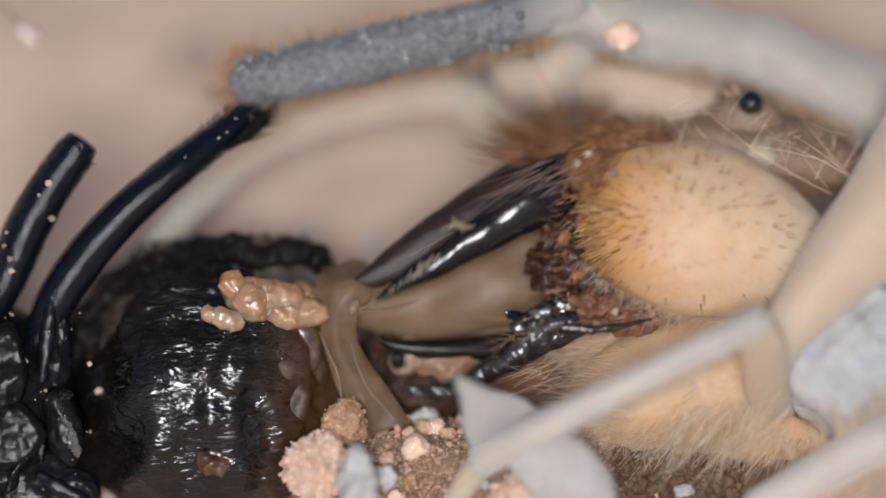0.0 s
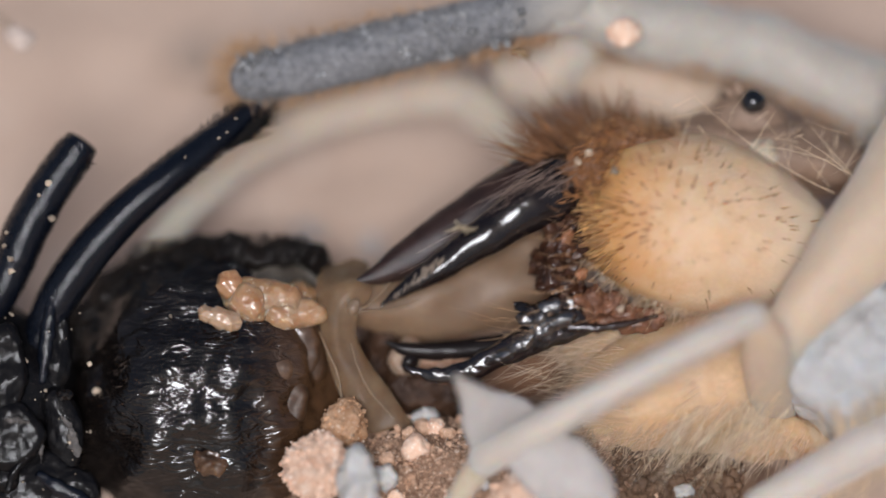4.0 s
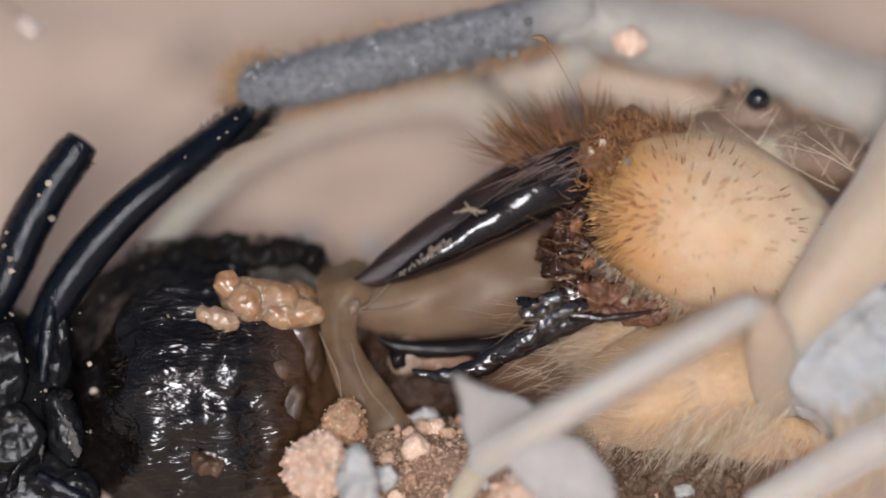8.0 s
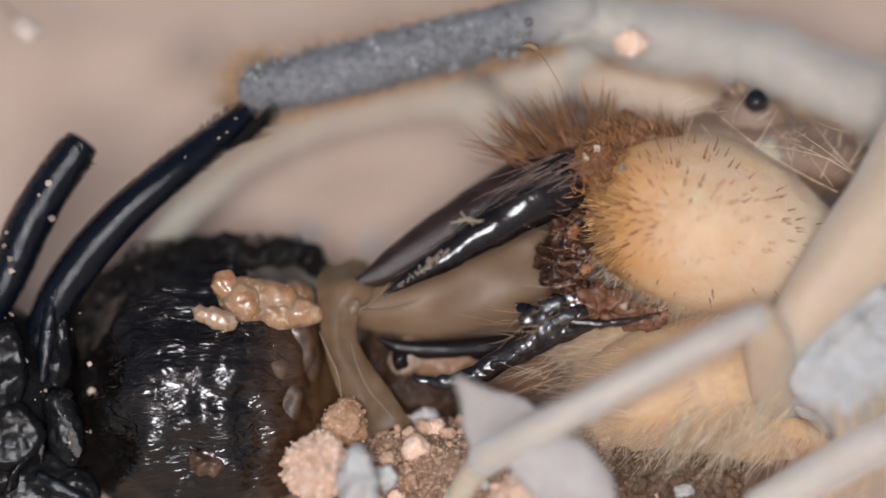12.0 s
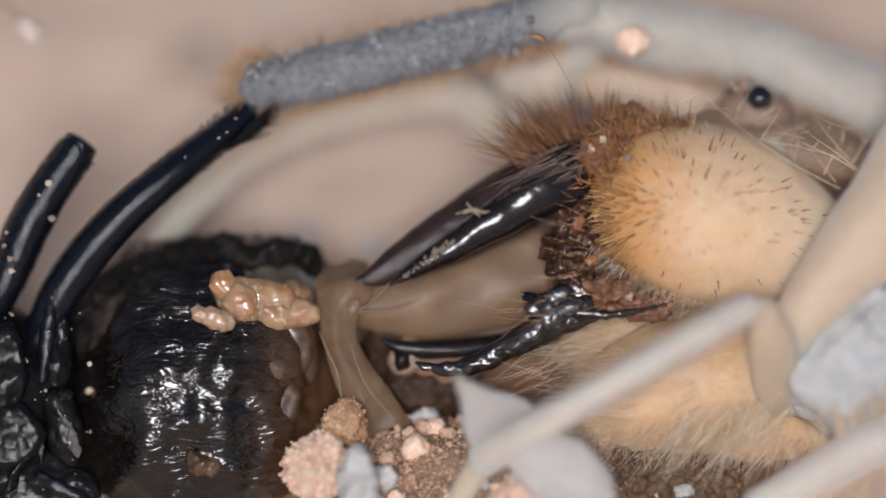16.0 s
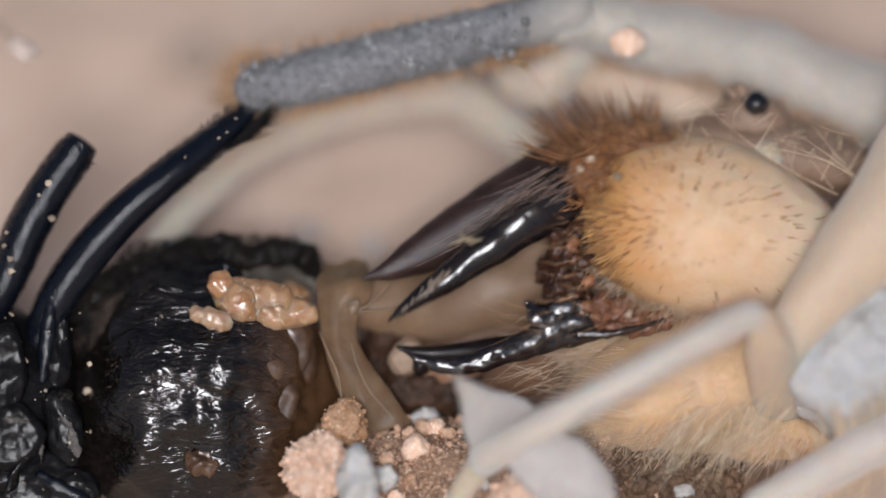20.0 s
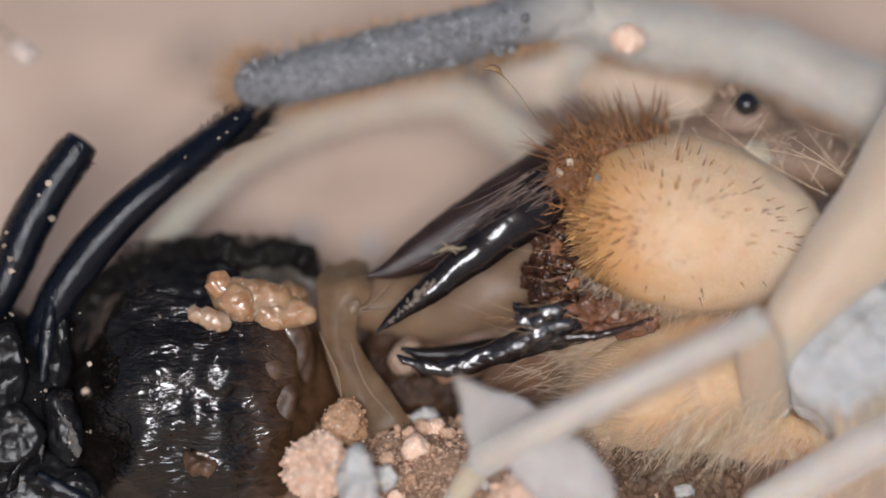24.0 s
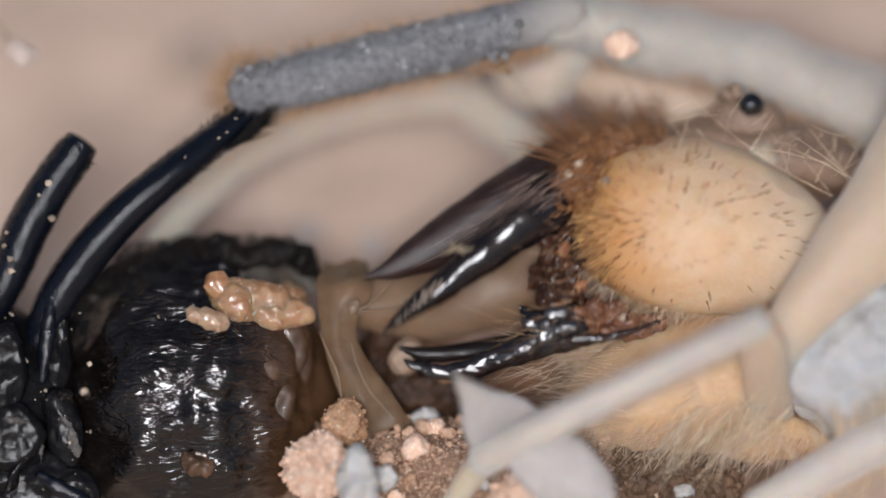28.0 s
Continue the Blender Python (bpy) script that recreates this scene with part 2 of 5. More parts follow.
M_SKINWART = mat("shiny_orange_wart", (0.40, 0.17, 0.075), (0.22, 0.085, 0.04), 0.2, (0.3, 0.5), 0.5, 0.03, coat=1.0, coat_rough=0.05, sss=0.2, sss_mm=0.2)
M_WETTOOTH = mat("wet_tooth_cuticle", (0.010, 0.009, 0.010), (0.035, 0.032, 0.035), 0.3, (0.4, 0.6), 0.6, 0.03, coat=1.0, coat_rough=0.26, coat_ior=2.4, spec=0.2, fine_bump=0.2, detail=2.0)
M_VELVET = mat("whitish_velvet_hair", (0.754, 0.69, 0.607), (0.681, 0.607, 0.515), 0.6, (0.5, 0.6), 0, island=0.2, sss=0.3, sss_mm=0.1)
M_DROP = mat("clear_tan_drop", (0.24, 0.17, 0.115), (0.18, 0.12, 0.08), 0.3, (0.2, 0.3), 0, sss=0.4, sss_mm=0.3, coat=1.0, coat_rough=0.02)
M_ORANGEMEAT = mat("orange_brown_meat", (0.34, 0.18, 0.105), (0.24, 0.135, 0.085), 0.5, (0.4, 0.6), 0.4, 0.04, sss=0.4, sss_mm=0.4, coat=0.3)
M_FARLEG = mat("cream_leg_cuticle", (0.54, 0.455, 0.375), (0.50, 0.41, 0.33), 1.4, (0.5, 0.65), 0.35, 0.04, sss=0.9, sss_mm=1.8, sheen=0.2)
M_PALEGOLD = mat("pale_golden_hair", (0.92, 0.76, 0.55), (0.90, 0.66, 0.40), 0.6, (0.3, 0.45), 0, island=0.25, sss=0.4, sss_mm=0.15)
M_FILM = mat("grey_torn_membrane", (0.10, 0.083, 0.066), (0.21, 0.18, 0.145), 0.5, (0.3, 0.45), 0.7, 0.06, coat=0.5, coat_rough=0.08)

FACETS = [Vector((math.sin(i * 2.4) * math.cos(i * 0.9), math.cos(i * 2.4), math.sin(i * 1.7) * 0.8 + 0.3)).normalized() for i in range(22)]


def chip(p, q):
    # flat broken faces
    return q * min(1.0, min((0.8 / max(1e-3, p.dot(n)) for n in FACETS if p.dot(n) > 0), default=1.0))


# ---- mesh building ----
def ball(sub, cache={}):
    if sub not in cache:
        bm = bmesh.new()
        bmesh.ops.create_icosphere(bm, subdivisions=sub, radius=1.0)
        cache[sub] = ([v.co.copy() for v in bm.verts], [tuple(v.index for v in f.verts) for f in bm.faces])
        bm.free()
    return cache[sub]


class Build:
    """Gathers verts in plan units: right, down, towards the lens."""

    def __init__(self):
        self.v, self.f = [], []

    def blob(self, c, r, tilt=0.0, sub=3, lumps=(), seed=0.0, shape=None):
        """An ellipsoid, tilted in the plan (degrees, clockwise), with noise lumps of (height, size)."""
        vs, fs = ball(sub)
        n0, ca, sa = len(self.v), math.cos(radians(tilt)), math.sin(radians(tilt))
        for p in vs:
            q = Vector((p.x * r[0], p.y * r[1], p.z * r[2]))
            if shape:
                q = shape(p, q)
            nrm = Vector((p.x / r[0], p.y / r[1], p.z / r[2])).normalized()
            for amp, size in lumps:
                q = q + nrm * (amp * noise.noise(q / size + Vector((seed, seed * 1.7, seed * 0.3))))
            self.v.append((c[0] + q.x * ca - q.y * sa, c[1] + q.x * sa + q.y * ca, c[2] + q.z))
        self.f += [tuple(n0 + i for i in f) for f in fs]
        return self

    def tube(self, ctrl, seg=14, n=8, flat=1.0, lumps=(), seed=0.0, caps=1.0):
        """A rounded tube along (x, y, d, radius) points; flat: its thickness towards the lens by its width; caps: how far its ends bulge."""
        P = [Vector(c[:3]) for c in ctrl]
        R = [c[3] for c in ctrl]
        P = [P[0] * 2 - P[1]] + P + [P[-1] * 2 - P[-2]]
        R = [R[0]] + R + [R[-1]]
        pts, rad = [], []
        for i in range(1, len(P) - 2):
            for k in range(n):
                t = k / n
                w = (-t + 2 * t * t - t ** 3, 2 - 5 * t * t + 3 * t ** 3, t + 4 * t * t - 3 * t ** 3, t ** 3 - t * t)
                pts.append(sum((P[i - 1 + j] * (w[j] / 2) for j in range(4)), Vector()))
                rad.append(max(0.3, sum(R[i - 1 + j] * w[j] / 2 for j in range(4))))
        pts.append(P[-2]), rad.append(R[-2])
        if caps:
            a, b = (pts[0] - pts[1]).normalized(), (pts[-1] - pts[-2]).normalized()
            steps = [math.pi / 2 * k / 6 for k in range(1, 7)]
            pts = [pts[0] + a * rad[0] * caps * math.sin(s) for s in reversed(steps)] + pts + [pts[-1] + b * rad[-1] * caps * math.sin(s) for s in steps]
            rad = [rad[0] * max(0.03, math.cos(s)) for s in reversed(steps)] + rad + [rad[-1] * max(0.03, math.cos(s)) for s in steps]
        n0 = len(self.v)
        for i, p in enumerate(pts):
            w = (pts[min(i + 1, len(pts) - 1)] - pts[max(i - 1, 0)]).normalized()
            side = w.cross(Vector((0, 0, 1)))
            side = side.normalized() if side.length > 1e-4 else Vector((1, 0, 0))
            top = side.cross(w).normalized()
            for k in range(seg):
                a = 2 * math.pi * k / seg
                off = side * math.cos(a) + top * (math.sin(a) * flat)
                r = rad[i]
                for amp, size in lumps:
                    r += amp * noise.noise((p + off * r) / size + Vector((seed, seed, seed)))
                self.v.append(tuple(p + off * r))
        for i in range(len(pts) - 1):
            for k in range(seg):
                a, b = n0 + i * seg + k, n0 + i * seg + (k + 1) % seg
                self.f.append((a, b, b + seg, a + seg))
        self.f.append(tuple(range(n0, n0 + seg)))
        self.f.append(tuple(range(n0 + (len(pts) - 1) * seg, n0 + len(pts) * seg)))
        return self

    def hair(self, root, way, length, rad=1.6, bend=(0, 0, 0), joints=4):
        """A tapered, bent hair of triangular section."""
        p, w, bend = Vector(root), Vector(way).normalized(), Vector(bend)
        n0 = len(self.v)
        for j in range(joints):
            side = w.cross(Vector((0.13, 0.21, 1)))
            side = side.normalized()
            top = side.cross(w)
            r = rad * (1 - j / joints) ** 0.7
            for a in (0.0, 2.094, 4.189):
                self.v.append(tuple(p + side * (r * math.cos(a)) + top * (r * math.sin(a))))
            p = p + w * (length / joints)
            w = (w + bend / joints).normalized()
        self.v.append(tuple(p))
        for j in range(joints - 1):
            for k in range(3):
                a, b = n0 + 3 * j + k, n0 + 3 * j + (k + 1) % 3
                self.f.append((a, b, b + 3, a + 3))
        e = n0 + 3 * (joints - 1)
        self.f += [(e, e + 1, n0 + 3 * joints), (e + 1, e + 2, n0 + 3 * joints), (e + 2, e, n0 + 3 * joints)]
        return self

    def sheet(self, rows, thick=6.0, lumps=(), seed=0.0):
        """A thin curved skin through rows of (x, y, d), with real thickness."""
        n0, nr, nc = len(self.v), len(rows), len(rows[0])
        for s in (0, 1):
            for row in rows:
                for p in row:
                    q = Vector(p)
                    h = sum(amp * noise.noise(q / size + Vector((seed, seed, 0))) for amp, size in lumps)
                    self.v.append((q.x, q.y, q.z + h - s * thick))
        at = lambda s, i, j: n0 + s * nr * nc + i * nc + j
        for i in range(nr - 1):
            for j in range(nc - 1):
                self.f.append((at(0, i, j), at(0, i, j + 1), at(0, i + 1, j + 1), at(0, i + 1, j)))
                self.f.append((at(1, i, j), at(1, i + 1, j), at(1, i + 1, j + 1), at(1, i, j + 1)))
        for i in range(nr - 1):
            for j in (0, nc - 1):
                self.f.append((at(0, i, j), at(0, i + 1, j), at(1, i + 1, j), at(1, i, j)))
        for j in range(nc - 1):
            for i in (0, nr - 1):
                self.f.append((at(0, i, j), at(0, i, j + 1), at(1, i, j + 1), at(1, i, j)))
        return self


ORIGIN = {}


def mesh_of(name, build, material, o):
    me = bpy.data.meshes.new(name)
    me.from_pydata([L(*p) - o for p in build.v], [], build.f)
    bm = bmesh.new()
    bm.from_mesh(me)
    bmesh.ops.recalc_face_normals(bm, faces=bm.faces)
    bm.to_mesh(me)
    bm.free()
    me.polygons.foreach_set("use_smooth", [True] * len(me.polygons))
    me.materials.append(material)
    return me


def thing(name, build, material, origin, label, category, group="", kind=""):
    """A top-level thing: one mesh, or an Empty where no mesh is given."""
    o = L(*origin)
    ob = new(name, mesh_of(name, build, material, o) if build else None)
    ob.matrix_basis = PLAN @ Matrix.Translation(o)
    ORIGIN[ob.name] = o
    return tagged(ob, label, category, group, kind)


def part(name, build, material, parent, label="", origin=None, kind=""):
    """One mesh under a thing or under a part; origin: the point round which it turns."""
    o = L(*origin) if origin else ORIGIN[parent.name]
    ob = new(name, mesh_of(name, build, material, o))
    ORIGIN[ob.name] = o
    ob.parent = parent
    ob.location = o - ORIGIN[parent.name]
    return tagged(ob, label, kind=kind)


rnd = random.Random(7)
uni = rnd.uniform


# ---- ground: one sheet to the horizon, finely uneven near the animals ----
def ground():
    n, half = 170, 0.034
    xs = [half * (2 * i / n - 1) for i in range(n + 1)]
    v = []
    for j in range(n + 1):
        for i in range(n + 1):
            x, y = xs[i], xs[j] + 0.006
            p = Vector((x, y, 0))
            edge = min(1.0, 6 * (1 - max(abs(x), abs(xs[j])) / half))
            z = edge * (0.00016 * noise.noise(p * 450) + 0.00007 * noise.noise(p * 1800) + 0.00004 * noise.noise(p * 4500))
            v.append((x, y, z))
    f = [(j * (n + 1) + i, j * (n + 1) + i + 1, (j + 1) * (n + 1) + i + 1, (j + 1) * (n + 1) + i) for j in range(n) for i in range(n)]
    corner = [0, n, (n + 1) * (n + 1) - 1, n * (n + 1)]
    far = len(v)
    v += [(-60, -60, 0), (60, -60, 0), (60, 60, 0), (-60, 60, 0)]
    sides = [list(range(0, n + 1)), [k * (n + 1) + n for k in range(n + 1)],
             [n * (n + 1) + n - k for k in range(n + 1)], [(n - k) * (n + 1) for k in range(n + 1)]]
    for k, side in enumerate(sides):
        a, b = far + k, far + (k + 1) % 4
        for q in range(n):
            f.append((side[q + 1], side[q], a) if q < n // 2 else (side[q + 1], side[q], b))
        f.append((side[n // 2], a, b))
    me = bpy.data.meshes.new("ground")
    me.from_pydata(v, [], f)
    bm = bmesh.new()
    bm.from_mesh(me)
    bmesh.ops.recalc_face_normals(bm, faces=bm.faces)
    if sum(fc.normal.z for fc in bm.faces) < 0:
        bmesh.ops.reverse_faces(bm, faces=bm.faces)
    bm.to_mesh(me)
    bm.free()
    me.polygons.foreach_set("use_smooth", [True] * len(me.polygons))
    me.materials.append(M_GROUND)
    tagged(new("ground", me), "dry pinkish tan clay soil", "soil", kind="structure")


ground()


# ---- the camel spider ----
def on_blob(c, r, tilt, u, w):
    """A point on a tilted ellipsoid and its outward way: u, w run over -1..1 in the plan, on the side of the lens."""
    q = max(0.0, 1 - u * u - w * w) ** 0.5
    ca, sa = math.cos(radians(tilt)), math.sin(radians(tilt))
    x, y, z = u * r[0], w * r[1], q * r[2]
    nx, ny, nz = u / r[0], w / r[1], q / r[2]
    m = (nx * nx + ny * ny + nz * nz) ** 0.5
    return (Vector((c[0] + x * ca - y * sa, c[1] + x * sa + y * ca, c[2] + z)),
            Vector(((nx * ca - ny * sa) / m, (nx * sa + ny * ca) / m, nz / m)))


spider = thing("camel_spider", None, None, (1420, 600, -60), "pale tan camel spider with hairy jaws chewing a black beetle", "camel spider")

PIVOT = (1080, 450, 0)
PALM_C, PALM_R, PALM_T = (1206, 404, -95), (256, 161, 150), 12


def palm_shape(p, q):
    # narrower where the fingers start, a long neck behind
    k = 1 - 0.14 * max(0.0, -p.x) ** 2 - 0.16 * max(0.0, p.x) ** 2
    return Vector((q.x, q.y * k, q.z * k))


def palm_point(u, w):
    p, nrm = on_blob(PALM_C, PALM_R, PALM_T, u, w)
    k = 1 - (0.14 if u < 0 else 0.16) * u * u
    return Vector((p.x, PALM_C[1] + (p.y - PALM_C[1]) * k, PALM_C[2] + (p.z - PALM_C[2]) * k)), nrm


def near_chelicera():
    b = Build().blob(PALM_C, PALM_R, PALM_T, 5, ((8, 130), (2.5, 30)), 2.0, palm_shape)
    c = part("chelicera", b, M_PALM, spider, "swollen pale tan jaw, orange-brown towards its black fingers", PIVOT)
    # upper finger: thick at the palm, bent slightly down to a sharp point
    f = Build().tube([(1020, 318, -120, 52), (975, 340, -66, 60), (940, 358, -40, 56), (900, 381, -20, 47), (840, 428, -8, 37), (780, 472, 0, 29), (715, 517, 4, 19), (672, 548, 4, 10), (649, 567, 3, 3)],
                     24, 12, 0.82, ((3.0, 46), (1.6, 14), (0.7, 5)))
    part("fixed_finger", f, M_FINGER, c, "glossy black upper jaw finger")
    # red-brown shoulder under the crest
    j = Build().blob((1030, 274, -78), (72, 44, 50), -38, 5, ((14, 30), (8, 12), (3, 5)), 4.0)
    j.blob((1075, 268, -92), (92, 34, 44), -6, 5, ((10, 26), (6, 11), (2, 5)), 7.0)
    j.blob((1002, 312, -26), (46, 40, 26), -50, 5, ((10, 22), (6, 10), (2, 5)), 9.0)
    part("jaw_shoulder", j, M_SHOULDER, c, "dark red-brown hairy shoulder of the jaw")
    # dark wet folds between the fingers
    for x, y, d, rx, ry, tl in ((962, 440, -48, 34, 50, -12), (970, 515, -44, 42, 34, 20), (940, 490, -54, 26, 28, 0), (978, 395, -44, 26, 44, -14)):
        part("skin_fold", Build().blob((x, y, d), (rx, ry, 34), tl, 5, ((20, 26), (11, 11), (4, 5)), x * 0.3), M_CUFF, c, "wet dark red-brown fold at the finger joint")
    for x, y, d, rx, ry, tl in ((1035, 548, -22, 50, 26, 6), (1085, 574, -32, 62, 20, -6)):
        part("skin_fold", Build().blob((x, y, d), (rx, ry, 32), tl, 5, ((14, 26), (8, 11), (3, 5)), x * 0.17), M_REDSKIN, c, "wet red-brown fold at the jaw's front")
    for x, y, rx, ry, tl in ((972, 432, 9, 12, 20), (1000, 500, 8, 10, 0)):
        part("wart", Build().blob((x, y, -4), (rx, ry, 11), tl, 4, ((9, 12), (4, 5)), y * 0.3), M_SKINWART, c, "small shiny orange-brown wart")
    part("jaw_ridge", Build().tube([(985, 592, 14, 9), (1030, 592, 16, 8), (1080, 582, 14, 6), (1135, 566, 6, 3)], 16, 10, 0.8, ((3, 16), (1.5, 6)), 3), M_FINGER, c, "thin glossy dark ridge under the jaw")
    # forked straw stuck on the finger
    s = Build().tube([(756, 432, 18, 1.6), (771, 428, 22, 3), (786, 424, 26, 4), (801, 427, 28, 2.2), (813, 424, 26, 1.2)], 8, 5, 0.7, ((2.5, 5),), 2)
    s.tube([(772, 412, 21, 1.4), (783, 423, 27, 3), (796, 434, 28, 1.6)], 8, 5, 0.7, ((2, 5),), 5)
    part("straw_fragment", s, M_STRAW, c, "tiny forked straw stuck to the finger")
    # lower finger: hinged at the palm, knobbed and wet at its root
    hinge = (1015, 583, -20)
    g = Build().tube([(1040, 572, -48, 24), (1005, 576, -24, 27), (940, 577, -6, 29), (870, 587, 0, 24), (800, 598, 2, 19), (745, 594, 2, 15), (705, 577, 1, 9), (683, 560, 0, 3)],
                     24, 12, 0.62, ((4, 26), (2, 11)))
    g.tube([(985, 572, -20, 26), (948, 556, -8, 25), (918, 530, -4, 17), (905, 512, -6, 6)], 20, 12, 0.7, ((7, 15), (3, 7)), 3)
    g.tube([(1010, 545, -25, 20), (960, 536, -12, 16), (920, 540, -2, 10)], 18, 12, 0.8, ((7, 15), (3, 7)), 6)
    lower = part("movable_finger", g, M_WETFINGER, c, "glossy black lower jaw finger", hinge)
    for x, y, d, rx, ry, tl in ((938, 568, 14, 32, 20, -20), (898, 584, 17, 28, 16, -15), (962, 538, 16, 26, 18, 10), (862, 590, 16, 22, 13, -8), (916, 544, 16, 22, 16, 30), (978, 566, 12, 26, 14, 0), (832, 594, 14, 15, 10, 0), (940, 548, 20, 16, 12, -40)):
        part("tooth", Build().blob((x, y, d), (rx, ry, 17), tl, 5, ((5, 20), (1.0, 9)), x * 0.11, chip), M_WETTOOTH, lower, "wet glistening dark tooth")
    w = Build()
    for k in range(22):
        u = uni(0, 1)
        root = (990 - 130 * u + uni(-25, 25), 552 - 8 * u + uni(-20, 24), uni(-10, 30))
        w.hair(root, (-1, uni(-0.75, 0.35), uni(-0.1, 0.7)), uni(30, 105), 0.7, (uni(-0.2, 0.2), uni(-0.6, 0.6), 0))
    part("feathery_hair", w, M_FRINGE, lower, "fine orange hair over the lower finger", kind="stuff")
    # golden-orange bristles crowd the front, thin short ones stand out from the middle of the swelling
    mid = Vector((1165, 393))

    def bristle(build, p, nrm, length, rad, curl=0.4, lean=0.9):
        out = Vector((p.x - mid.x, p.y - mid.y)) / 130
        if out.length > 1:
            out.normalize()
        build.hair(p - nrm * 4, nrm * 0.6 + Vector((out.x * lean + uni(-0.12, 0.12), out.y * lean + uni(-0.12, 0.12), 0)), length, rad, (uni(-0.2, 0.1), uni(-curl, curl), -0.3))

    h, sh, dk = Build(), Build(), Build()
    for k in range(2600):
        u, v = uni(-0.99, -0.1), uni(-0.95, 0.95)
        if u * u + v * v > 0.97:
            continue
        p, nrm = palm_point(u, v)
        reach = (1095 - 0.10 * abs(p.y - 390) - p.x) / 105
        if uni(0, 1) > reach:
            continue
        bristle(dk if uni(0, 1) < 0.22 else h, p, nrm, uni(14, 32), uni(1.5, 2.6), 0.9, 1.1)
    for k in range(520):
        u, v = uni(-0.6, 0.9), uni(-0.92, 0.92)
        if u * u + v * v > 0.93:
            continue
        p, nrm = palm_point(u, v)
        far = (Vector((p.x, p.y)) - mid).length
        if uni(0, 1) < 0.35 + (0.35 if p.x > 1230 else 0) or far < 12 or (p.y > 465 and uni(0, 1) < 0.7):
            continue
        bristle(sh, p, nrm, uni(16, 26), uni(1.1, 1.7), 0.25, 1.1)
    # red-brown strands over the upper front of the swelling
    for k in range(190):
        x, y = uni(962, 1062), uni(238, 372)
        if (x - 950) * 0.9 + (y - 238) * 0.5 > 130 or y < 330 - (x - 930) * 0.9:
            continue
        dk.hair((x, y, -4 + (x - 962) * 0.2), (uni(-1, 0.2), uni(-0.9, 0.6), uni(0.1, 0.6)), uni(16, 40), uni(1.4, 2.4), (uni(-0.5, 0.5), uni(-0.7, 0.7), -0.3))
    for k in range(46):
        x, y = uni(950, 1050), uni(380, 585)
        if y < 500 and x > 1005:
            continue
        dk.hair((x, y, uni(-4, 22)), (-1, uni(-0.5, 0.5), uni(-0.1, 0.5)), uni(14, 40), 1.2, (0, uni(-0.7, 0.7), -0.2))
    wh = Build()
    for k in range(28):
        wh.hair((uni(945, 1045), uni(410, 580), uni(0, 22)), (-1, uni(-0.65, 0.55), uni(-0.1, 0.4)), uni(35, 95), 0.7, (0, uni(-0.5, 0.5), 0), 6)
    part("whisker_tuft", wh, M_FRINGE, c, "long thin orange hair between the fingers", kind="stuff")
    part("dark_bristle_band", dk, M_DARKHAIR, c, "curved dark orange bristles round the jaw's front", kind="stuff")
    part("short_hair", sh, M_SHORTHAIR, c, "short brown hair standing out from the swelling", kind="stuff")
    part("bristles", h, M_ORANGEHAIR, c, "short golden-orange bristles", kind="stuff")
    # long pale hair on the back and along the lower edge
    g = Build()
    for k in range(240):
        u = uni(-0.75, 0.9)
        p, nrm = on_blob(PALM_C, PALM_R, PALM_T, u, 0.93 * (1 - u * u) ** 0.5)
        p.z += uni(-20, 60)
        g.hair(p, Vector((uni(-0.8, 0.1), uni(0.1, 1.0), uni(0.2, 1.0))), uni(25, 75), 0.9, (uni(-0.5, 0.3), uni(-0.4, 0.5), 0))
    part("long_hair", g, M_GOLD, c, "long pale golden hair", kind="stuff")
    # low fur on the shoulder
    q = Build()
    for k in range(520):
        u, v = uni(-0.95, 0.95), uni(-0.95, 0.95)
        if u * u + v * v > 0.95:
            continue
        p, nrm = on_blob((1030, 274, -78), (72, 44, 50), -38, u, v) if k % 2 else on_blob((1075, 268, -92), (92, 34, 44), -6, u, v)
        q.hair(p - nrm * 4, nrm * 0.4 + Vector((uni(-1, -0.1), uni(-0.9, 0.3), 0.1)), uni(14, 38), 1.3, (0, uni(-0.5, 0.4), 0))
    for k in range(70):
        q.hair((uni(985, 1170), 246 + uni(-8, 10), uni(-110, -40)), (uni(-0.6, 0.3), -1, uni(-0.2, 0.5)), uni(24, 60), 1.4, (uni(-0.3, 0.3), 0, 0))
    part("dark_bristles", q, M_BRISTLE, c, "red-brown fur at the crest's root", kind="stuff")
    club = Build().tube([(950, 205, -45, 0.6), (912, 148, -30, 0.7), (892, 124, -26, 1.5), (884, 114, -24, 6), (873, 109, -23, 6), (862, 110, -23, 3)], 8, 6)
    part("flagellum", club, M_STALK, c, "thin whip with a small brown club at its end")
    fh = Build()
    for k in range(48):
        root = (uni(890, 985), uni(296, 350), uni(2, 16))
        fh.hair(root, (-1, 0.58 + uni(-0.16, 0.16), uni(0.0, 0.22)), uni(40, 150), 0.7, (0, uni(-0.3, 0.4), -0.15), 6)
    part("finger_hair", fh, M_FINEHAIR, c, "fine brown hair combed along the finger", kind="stuff")
    cr = Build()
    for x, y, rx, ry in ((733, 500, 22, 6), (716, 513, 17, 5), (700, 524, 13, 4), (752, 486, 10, 3.5), (688, 536, 8, 3), (676, 546, 6, 3)):
        cr.blob((x, y, 21 - (752 - x) * 0.12), (rx, ry, 4), -62, 4, ((6, 9), (3, 4)), x)
    part("crust", cr, M_SCAR2, c, "pale crust of soil near the finger tip", kind="stuff")
    d = Build()
